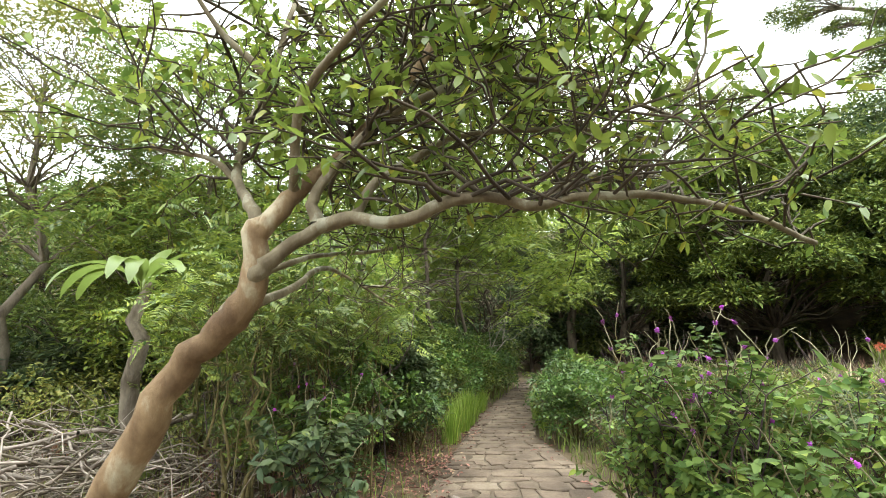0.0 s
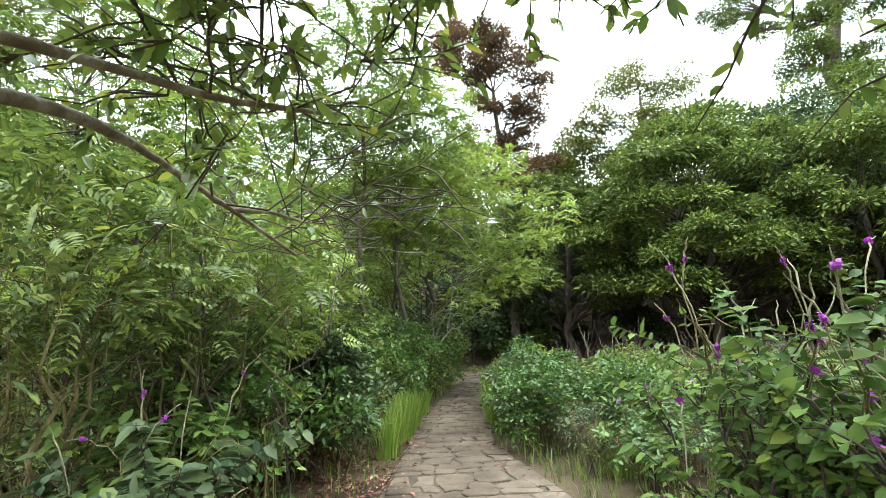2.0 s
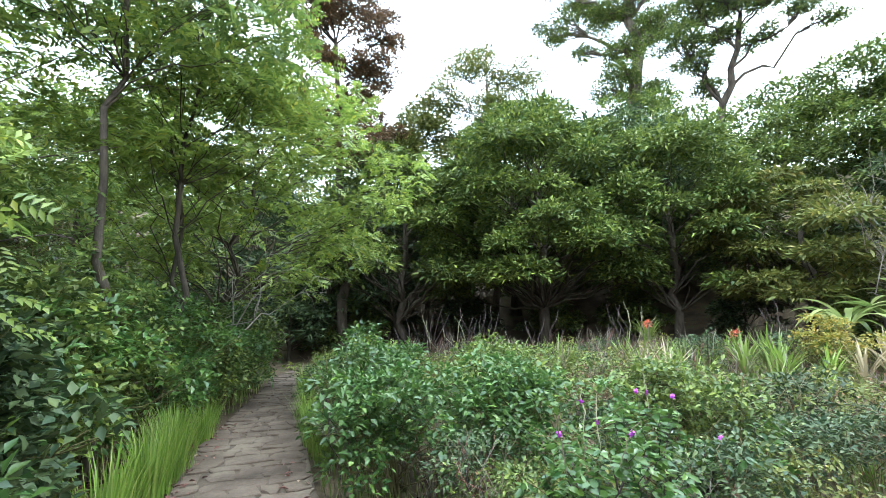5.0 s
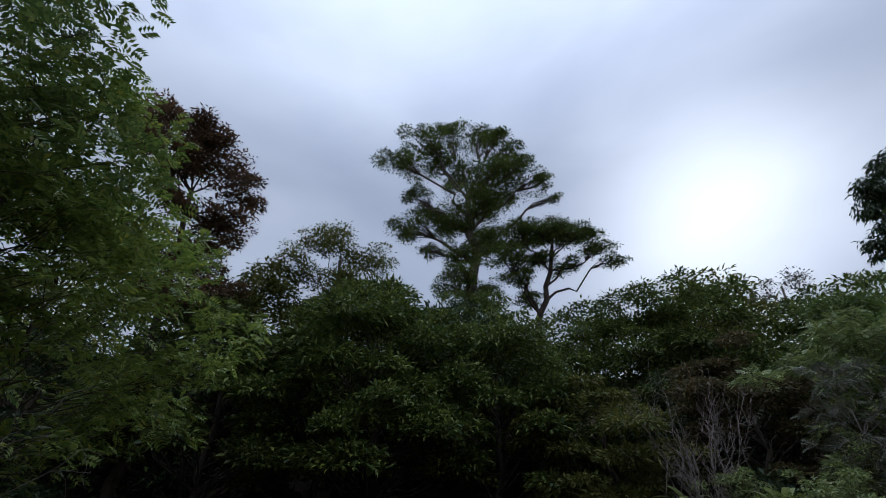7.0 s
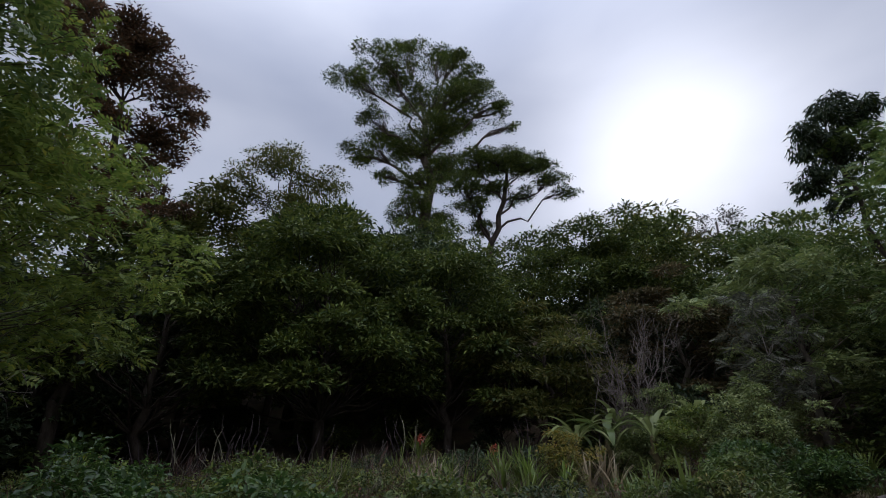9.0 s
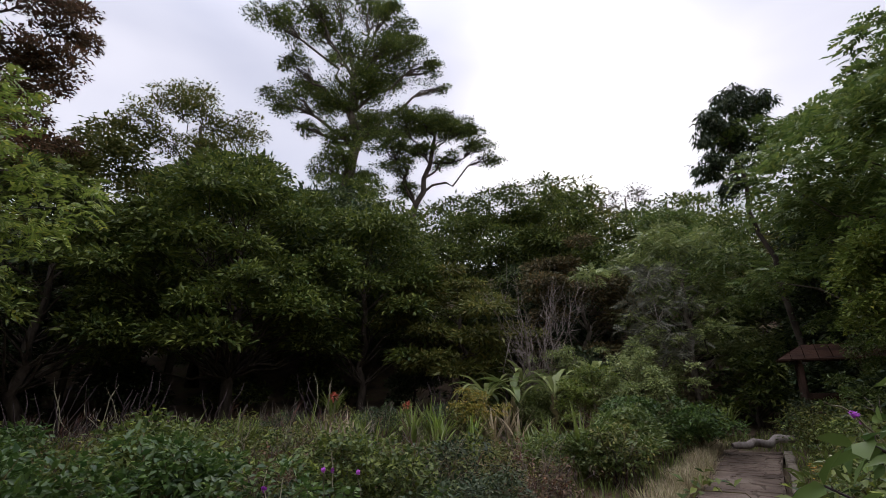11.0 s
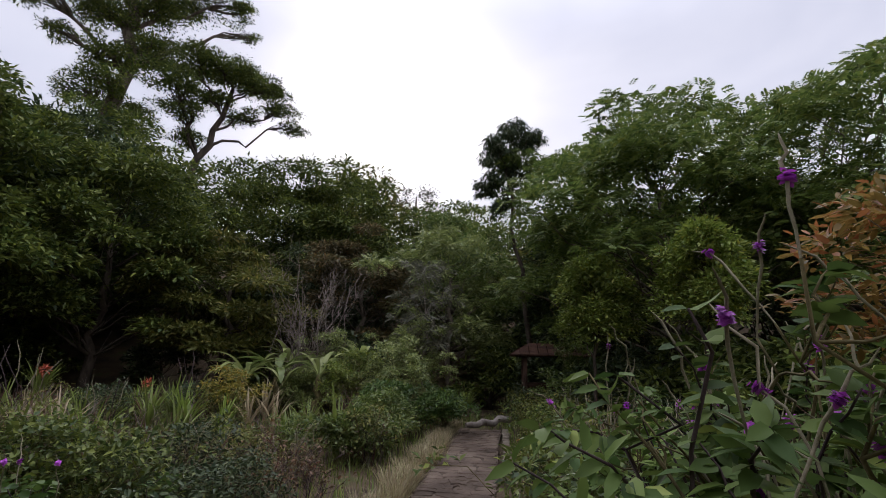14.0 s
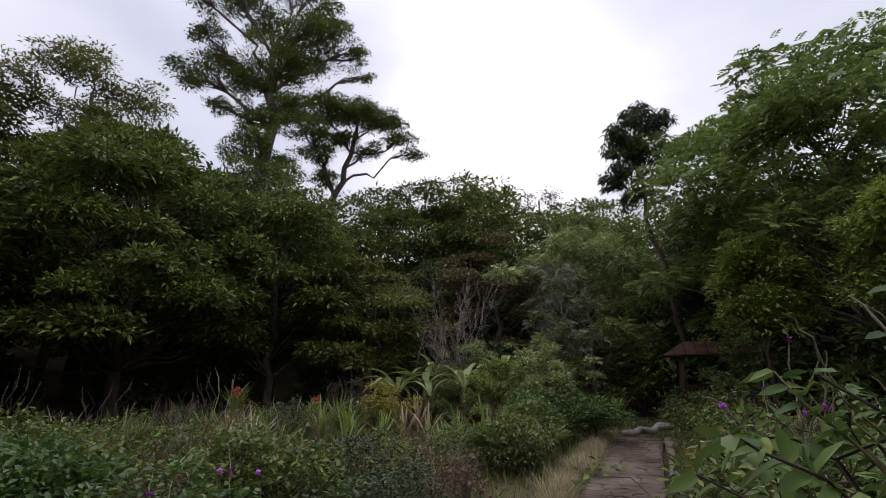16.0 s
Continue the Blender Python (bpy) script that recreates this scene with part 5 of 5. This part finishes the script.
for k in range(5):
    g = Geo()
    q = bend((rng.normal(0, 0.1), rng.normal(0, 0.1), -0.05), (rng.uniform(0.3, 1.9), rng.normal(0, 0.5), rng.uniform(1.9, 2.9)), rng, 0.12, 9)
    g.tube(q, np.linspace(0.018, 0.005, 9), 5)
    for _ in range(8):
        j = rng.integers(4, 9)
        g.tube(bend(q[j], q[j] + rng.normal(0, 0.3, 3) + np.array([0.2, 0, 0]), rng, 0.05, 5), np.linspace(0.008, 0.003, 5), 4)
    part("branch", g, BARK_PALE, e)
tree("tree", "thin young tree with flat layered grey-green leaves", 14.7, 6.9, 4.6, 1.6, 1.0, 0.95, 0.03, 26, 0.34, 3400, 0.13, 0.045, LEAF_HAZY, BARK_PALE, 281, flat=0.18, under=0.1, frond=4)


# ---- flowering shrubs close to the path ----
def flower_shrub(label, x, y, h, r, stems, seed, spikes, mat=LEAF_BLUE, lean=(0, 0), leaf=0.075):
    """Purple-spiked shrub: dark arching stems, leaves in pairs, long pale spikes with a ring of magenta florets."""
    rng = np.random.default_rng(seed)
    e = thing("flowering_shrub", x, y, gz(x, y), label, "shrub", "purple flowering shrubs")
    leaf_g = Geo()
    for k in range(stems):
        a = k * 2.39996 + rng.normal(0, 0.3)
        f = math.sqrt((k + 0.5) / stems)
        tip = np.array([math.cos(a) * r * f + lean[0], math.sin(a) * r * f + lean[1], h * rng.uniform(0.55, 1.0) * (1.05 - 0.2 * f)])
        wood_g = Geo()
        q = bend((rng.normal(0, 0.05), rng.normal(0, 0.05), -0.05), tip, rng, 0.16, 9, 0.045)
        wood_g.tube(q, np.linspace(0.0085, 0.0032, 9), 6)
        ends = [q]
        for _ in range(4):
            j = rng.integers(3, 8)
            dd = unit(np.array([q[j][0], q[j][1], 0.25]) + rng.normal(0, 0.35, 3) + np.array([0, 0, 0.2]))
            b = bend(q[j], q[j] + dd * rng.uniform(0.15, 0.36), rng, 0.05, 6)
            wood_g.tube(b, np.linspace(0.004, 0.002, 6), 5)
            ends.append(b)
        part("stem", wood_g, STEM_DARK if k % 3 else STEM, e)
        for b in ends if k % 3 else ends[3:]:
            n = 9
            t = np.linspace(0.25, 1.0, n) * (len(b) - 1)
            i0 = np.minimum(t.astype(int), len(b) - 2)
            p = b[i0] + (b[i0 + 1] - b[i0]) * (t - i0)[:, None]
            ax = unit(b[-1] - b[0])
            for sg in (-1, 1):
                s = unit(np.cross(np.tile(ax, (n, 1)), rng.normal(0, 1, (n, 3)))) * sg
                s = unit(s * np.array([1, 1, 0.5]) + ax * 0.45 - np.array([0, 0, 0.25]))
                leaf_g.leaves(p, s, unit(np.array([0, 0, 1.0]) + rng.normal(0, 0.55, (n, 3))), leaf * rng.uniform(0.55, 1.2, n), leaf * 0.55 * rng.uniform(0.7, 1.15, n), True, 0.25, 0.3)
        if k < spikes:
            up = unit(np.array([tip[0] * 0.5, tip[1] * 0.5, 0.6]) + rng.normal(0, 0.2, 3))
            L = rng.uniform(0.24, 0.5)
            s = bend(tip, tip + up * L, rng, 0.15, 8, 0.022)
            g = Geo()
            g.tube(s, np.array([0.0024, 0.003, 0.0034, 0.0037, 0.0037, 0.0033, 0.0026, 0.0012]), 6)
            spike = part("flower_spike", g, STEM_PALE, e)
            if rng.random() < 0.75:
                g = Geo()
                j = 2 + int(rng.integers(4))
                axis = unit(s[j] - s[j - 1])
                v = unit(rng.normal(0, 1, (44, 3)))
                v = unit(v - (v @ axis)[:, None] * axis * 0.8)
                g.leaves(s[j] + axis * rng.normal(0, 0.007, (44, 1)), v, np.tile(axis, (44, 1)) + 0.1 * v, 0.016, 0.013, True, 0.1, 0.1)
                part("floret_ring", g, PETAL, spike, "ring of magenta florets")
    part("foliage", leaf_g, mat, e)
    return e


flower_shrub("shrub with dark stems and magenta flower spikes by the path", 1.5, 4.0, 1.74, 0.42, 36, 301, 18, LEAF_SHRUB, leaf=0.066)
flower_shrub("shrub with dark stems and magenta flower spikes by the path", 2.05, 3.8, 1.5, 0.45, 26, 302, 14, LEAF_SHRUB, leaf=0.08)
# deep leaf colour on this one stands in for shade below the hedge
flower_shrub("leafy shrub with a few magenta flower spikes below the hedge", -1.2, 4.9, 1.15, 0.55, 12, 303, 7, LEAF_DEEP, leaf=0.12)
flower_shrub("leafy shrub with a few magenta flower spikes below the hedge", -1.5, 5.7, 1.2, 0.55, 16, 304, 5, LEAF_SHRUB, leaf=0.11)
flower_shrub("low shrub with magenta flower spikes in the bed", 2.3, 6.6, 0.75, 0.5, 14, 305, 4, LEAF_BLUE)
flower_shrub("low shrub with magenta flower spikes in the bed", 3.2, 6.9, 0.75, 0.55, 14, 306, 4, LEAF_BLUE)
flower_shrub("low shrub with magenta flower spikes beside the kerb", 4.9, 3.9, 1.15, 0.5, 14, 307, 9, LEAF_CANOPY)
flower_shrub("shrub with dark stems and magenta flower spikes by the path", 2.95, 3.98, 1.38, 0.42, 20, 308, 12, LEAF_SHRUB, leaf=0.085)
flower_shrub("shrub with dark stems and magenta flower spikes by the path", 1.75, 3.4, 1.6, 0.5, 24, 309, 12, LEAF_SHRUB, leaf=0.085)
flower_shrub("shrub with dark stems and magenta flower spikes by the path", 1.78, 3.82, 1.66, 0.42, 30, 311, 14, LEAF_SHRUB, leaf=0.065)
flower_shrub("shrub with dark stems and magenta flower spikes by the path", 2.6, 2.9, 1.45, 0.5, 20, 310, 10, LEAF_SHRUB, leaf=0.085)

# yellow flowers at the kerb
rng = np.random.default_rng(310)
for x in (7.6, 8.0, 8.3, 8.8, 9.2):
    e = thing("yellow_flower", x, 4.28, gz(x, 4.28), "small plant with yellow flower heads", "flower", "yellow flowers")
    g = Geo()
    for _ in range(5):
        p = np.array([rng.normal(0, 0.1), rng.normal(0, 0.06), rng.uniform(0.25, 0.4)])
        g.tube(bend((0, 0, -0.03), p, rng, 0.05, 4), np.full(4, 0.003), 4)
        h = Geo()
        a = np.linspace(0, 6.28, 10, endpoint=False)
        h.leaves(np.tile(p, (10, 1)), np.stack([np.cos(a), np.sin(a), 0.3 + 0 * a], 1), np.tile([0, 0, 1.0], (10, 1)), 0.025, 0.014)
        part("flower_head", h, PETAL_YELLOW, e)
    part("stem", g, STEM, e)

# ---- timber shelter at the end of the side path ----
def box(g, a, b):
    """A board or post between two corners, with its edges taken off."""
    (x0, y0, z0), (x1, y1, z1) = a, b
    e = 0.12 * min(x1 - x0, y1 - y0, z1 - z0)
    v = []
    for z, i in ((z0, e), (z0 + e, 0), (z1 - e, 0), (z1, e)):
        v += [(x0 + i, y0 + i, z), (x1 - i, y0 + i, z), (x1 - i, y1 - i, z), (x0 + i, y1 - i, z)]
    f = [(0, 2, 1), (0, 3, 2), (12, 13, 14), (12, 14, 15)]
    for r in range(3):
        for j in range(4):
            p, q = 4 * r + j, 4 * r + (j + 1) % 4
            f += [(p, q, q + 4), (p, q + 4, p + 4)]
    g.add(v, f)


hz = gz(14.9, 3.2)
hut = thing("timber_shelter", 14.9, 3.2, hz, "small dark timber shelter with a low hipped board roof", "shelter")
for px, py in ((-0.5, 0.75), (-0.5, -0.75), (0.5, 0.75), (0.5, -0.75)):
    g = Geo()
    box(g, (px - 0.06, py - 0.06, -0.2), (px + 0.06, py + 0.06, 1.72))
    part("post", g, TIMBER, hut)
for py in (-0.75, 0.75):
    g = Geo()
    box(g, (-0.62, py - 0.04, 1.72), (0.62, py + 0.04, 1.82))
    part("beam", g, TIMBER, hut)
for k in range(4):
    g = Geo()
    box(g, (0.42, -0.74, 0.3 + 0.2 * k), (0.46, 0.74, 0.46 + 0.2 * k))
    part("back_board", g, TIMBER, hut)
g = Geo()
box(g, (0.05, -0.68, 0.42), (0.42, 0.68, 0.48))
part("bench", g, TIMBER, hut)
RZ, EZ = 2.16, 1.8
for sg in (-1, 1):
    for k in range(9):
        y0, y1 = -1.15 + k * 0.256, -1.15 + (k + 1) * 0.256 - 0.012
        def top_x(y):
            return 0.75 * max(0.04, 1 - min(1.0, (1.15 - abs(y)) / 0.55))
        g = Geo()
        v = []
        for dz in (0.0, 0.03):
            for y in (y0, y1):
                xr = min(0.74, top_x(y))
                zr = EZ + (RZ - EZ) * (1 - xr / 0.75)
                v += [(sg * 0.75, y, EZ + dz), (sg * xr, y, zr + dz)]
        g.add(v, [(0, 1, 3), (0, 3, 2), (4, 7, 5), (4, 6, 7), (0, 4, 5), (0, 5, 1), (2, 3, 7), (2, 7, 6), (0, 2, 6), (0, 6, 4), (1, 5, 7), (1, 7, 3)])
        part("roof_board", g, ROOF_WOOD, hut, smooth=False)
for sg in (-1, 1):
    for k in range(5):
        x0, x1 = -0.73 + k * 0.292, -0.73 + (k + 1) * 0.292 - 0.012
        v = []
        for dz in (0.012, 0.042):
            for x in (x0, x1):
                t = 1 - abs(x) / 0.75
                v += [(x, sg * 1.17, EZ + dz), (x, sg * (1.17 - 0.55 * t), EZ + (RZ - EZ) * t + dz)]
        g = Geo()
        g.add(v, [(0, 1, 3), (0, 3, 2), (4, 7, 5), (4, 6, 7), (0, 4, 5), (0, 5, 1), (2, 3, 7), (2, 7, 6), (0, 2, 6), (0, 6, 4), (1, 5, 7), (1, 7, 3)])
        part("roof_board", g, ROOF_WOOD, hut, smooth=False)

# log across the end of the side path
rng = np.random.default_rng(320)
log = thing("log", 12.75, 4.95, gz(12.75, 4.95), "weathered pale log lying across the path end", "log")
g = Geo()
q = bend((-0.35, 0.5, 0.12), (0.35, -0.55, 0.22), rng, 0.0, 9)
g.tube(q, np.array([0.05, 0.07, 0.075, 0.08, 0.075, 0.08, 0.08, 0.085, 0.07]), 12)
part("log_body", g, BARK_PALE, log)

# ---- small dark pond in the bed ----
rng = np.random.default_rng(325)
a = np.linspace(0, 2 * math.pi, 40, endpoint=False)
pr = 1 + 0.12 * np.sin(3 * a + 1) + 0.08 * np.sin(5 * a)
px, py = 11.6 + 1.9 * pr * np.cos(a) + 0.2, 9.0 + 0.62 * pr * np.sin(a) + 0.28 * pr * np.cos(a)
pz = float(ground_z(px, py).max()) + 0.03
g = Geo()
g.add([(11.8, 9.0, pz)] + [(u, v, pz) for u, v in zip(px, py)] + [(u, v, pz - 0.35) for u, v in zip(px * 1.0, py)],
      [(0, 1 + k, 1 + (k + 1) % 40) for k in range(40)] + [(1 + k, 41 + k, 41 + (k + 1) % 40) for k in range(40)] + [(1 + k, 41 + (k + 1) % 40, 1 + (k + 1) % 40) for k in range(40)])
tagged(part("water", g, WATER, smooth=False), "still dark brown pond water with plants round it", "water", kind="structure")

# ---- loose cover: grass and fallen leaves ----
rng = np.random.default_rng(330)
n = 60000
x, y = rng.uniform(-9, 16, n), rng.uniform(-2, 17, n)
r = np.hypot(x - 0.8, y - 4.0)
ok = (off_paths(x, y) > 0.05 + 0.1 * rng.random(n)) & (r < 15) & ((x > 1.2) | (rng.random(n) < 0.35))
x, y = x[ok], y[ok]
a = rng.uniform(0, 6.28, len(x))
g = Geo()
g.blades(np.stack([x, y, ground_z(x, y) - 0.04], 1), np.stack([np.cos(a), np.sin(a), 0 * a], 1), rng.uniform(0.08, 0.32, len(x)), 0.012, rng.uniform(0.1, 1.1, len(x)), 2)
tagged(part("grass", g, BLADE_GREEN), "short rough green grass between the plants", "grass", kind="stuff")
n = 9000
x, y = rng.normal(-0.9, 1.6, n), rng.uniform(3.0, 12.0, n)
edge = off_paths(x, y)
ok = (edge > -0.35 * rng.random(n) ** 2) & (x < 1.5)
x, y = x[ok], y[ok]
a = rng.uniform(0, 6.28, len(x))
g = Geo()
g.leaves(np.stack([x, y, ground_z(x, y) + np.where(off_paths(x, y) < 0, 0.062, -0.005) + 0.012 * rng.random(len(x))], 1), np.stack([np.cos(a), np.sin(a), rng.normal(0.1, 0.15, len(x))], 1),
         unit(np.array([0, 0, 1.0]) + rng.normal(0, 0.25, (len(x), 3))), rng.uniform(0.04, 0.1, len(x)), rng.uniform(0.02, 0.04, len(x)), False, 0.1, 0.3)
tagged(part("leaf_litter", g, LITTER), "brown fallen leaves on the ground by the hedge", "leaf litter", kind="stuff")

# ---- kerb and paving stones ----
rng = np.random.default_rng(340)
kerb = tagged(new("kerb"), "low rough stone kerb along the side path", "kerb", kind="structure")
x = 7.2
while x < 11.9:
    L = rng.uniform(0.24, 0.4)
    g = Geo()
    z = gz(x, 4.5)
    box(g, (x, 4.47 + rng.normal(0, 0.01), z - 0.1), (x + L - 0.015, 4.6 + rng.normal(0, 0.01), z + rng.uniform(0.13, 0.17)))
    part("kerb_stone", g, KERB_STONE, kerb)
    x += L


def paving(line, half, s0, s1, single0, single1, parent, seed, course=0.25):
    """Irregular flagstones in rough courses; those between single0 and single1 metres along are parts of their own."""
    rng = np.random.default_rng(seed)
    seg = np.concatenate([[0], np.cumsum(np.hypot(*np.diff(line, axis=0).T))])

    def world_at(s, w):
        x, y, h = (np.interp(s, seg, a) for a in (line[:, 0], line[:, 1], half))
        xa, ya = np.interp(s + 0.05, seg, line[:, 0]), np.interp(s + 0.05, seg, line[:, 1])
        xb, yb = np.interp(s - 0.05, seg, line[:, 0]), np.interp(s - 0.05, seg, line[:, 1])
        dx, dy = xa - xb, ya - yb
        m = math.hypot(dx, dy) or 1
        return x - dy / m * h * w, y + dx / m * h * w
    rest, s, count = Geo(), s0, 0
    while s < s1:
        ds = course * rng.uniform(0.6, 1.5)
        width = 2 * np.interp(s, seg, half)
        m = max(3, int(round(width / (course * rng.uniform(0.95, 1.5)))))
        cuts = np.linspace(-0.97, 0.97, m + 1) + np.concatenate([[rng.uniform(-0.03, 0.03)], rng.normal(0, 0.34 / m, m - 1), [rng.uniform(-0.03, 0.03)]])
        for j in range(m):
            u0, u1 = cuts[j], cuts[j + 1]
            jit = rng.normal(0, 0.022, (8, 2))
            ring = []
            for k, (u, v) in enumerate(((0, 0), (0.5, 0), (1, 0), (1, 0.5), (1, 1), (0.5, 1), (0, 1), (0, 0.5))):
                gapu, gapv = 0.006 / max(0.05, (u1 - u0) * width / 2), 0.006 / ds
                uu, vv = gapu + u * (1 - 2 * gapu), gapv + v * (1 - 2 * gapv)
                if k % 2 == 0:
                    uu, vv = 0.5 + (uu - 0.5) * 0.9, 0.5 + (vv - 0.5) * 0.9
                px, py = world_at(s + ds * vv, u0 + (u1 - u0) * uu)
                ring.append((px + jit[k, 0], py + jit[k, 1]))
            ring = np.array(ring)
            c = ring.mean(axis=0)
            base = gz(*c) + rng.normal(0.046, 0.003)
            tx, ty = rng.normal(0, 0.018, 2)
            v = []
            for scale, dz in ((1.0, -0.05), (1.0, -0.008), (0.93, 0.0)):
                p = c + (ring - c) * scale
                v += [(a, b, base + dz + tx * (a - c[0]) + ty * (b - c[1])) for a, b in p]
            v.append((c[0], c[1], base + 0.001))
            f = []
            for lay in (0, 8):
                for k in range(8):
                    n = (k + 1) % 8
                    f += [(lay + k, lay + n, lay + 8 + n), (lay + k, lay + 8 + n, lay + 8 + k)]
            f += [(16 + k, 16 + (k + 1) % 8, 24) for k in range(8)]
            if single0 <= s <= single1 and count < 300:
                g = Geo()
                g.add(v, f)
                part("flagstone", g, STONE, parent, smooth=False)
                count += 1
            else:
                rest.add(v, f)
        s += ds
    if rest.n:
        tagged(part("flagstones", rest, STONE, parent, smooth=False), kind="stuff")


paving(MAIN, MAIN_HALF, 0.1, 29.0, 10.2, 22.0, main_path, 350, 0.24)
paving(SIDE, SIDE_HALF, 0.3, 11.2, 5.0, 11.2, side_path, 351, 0.24)


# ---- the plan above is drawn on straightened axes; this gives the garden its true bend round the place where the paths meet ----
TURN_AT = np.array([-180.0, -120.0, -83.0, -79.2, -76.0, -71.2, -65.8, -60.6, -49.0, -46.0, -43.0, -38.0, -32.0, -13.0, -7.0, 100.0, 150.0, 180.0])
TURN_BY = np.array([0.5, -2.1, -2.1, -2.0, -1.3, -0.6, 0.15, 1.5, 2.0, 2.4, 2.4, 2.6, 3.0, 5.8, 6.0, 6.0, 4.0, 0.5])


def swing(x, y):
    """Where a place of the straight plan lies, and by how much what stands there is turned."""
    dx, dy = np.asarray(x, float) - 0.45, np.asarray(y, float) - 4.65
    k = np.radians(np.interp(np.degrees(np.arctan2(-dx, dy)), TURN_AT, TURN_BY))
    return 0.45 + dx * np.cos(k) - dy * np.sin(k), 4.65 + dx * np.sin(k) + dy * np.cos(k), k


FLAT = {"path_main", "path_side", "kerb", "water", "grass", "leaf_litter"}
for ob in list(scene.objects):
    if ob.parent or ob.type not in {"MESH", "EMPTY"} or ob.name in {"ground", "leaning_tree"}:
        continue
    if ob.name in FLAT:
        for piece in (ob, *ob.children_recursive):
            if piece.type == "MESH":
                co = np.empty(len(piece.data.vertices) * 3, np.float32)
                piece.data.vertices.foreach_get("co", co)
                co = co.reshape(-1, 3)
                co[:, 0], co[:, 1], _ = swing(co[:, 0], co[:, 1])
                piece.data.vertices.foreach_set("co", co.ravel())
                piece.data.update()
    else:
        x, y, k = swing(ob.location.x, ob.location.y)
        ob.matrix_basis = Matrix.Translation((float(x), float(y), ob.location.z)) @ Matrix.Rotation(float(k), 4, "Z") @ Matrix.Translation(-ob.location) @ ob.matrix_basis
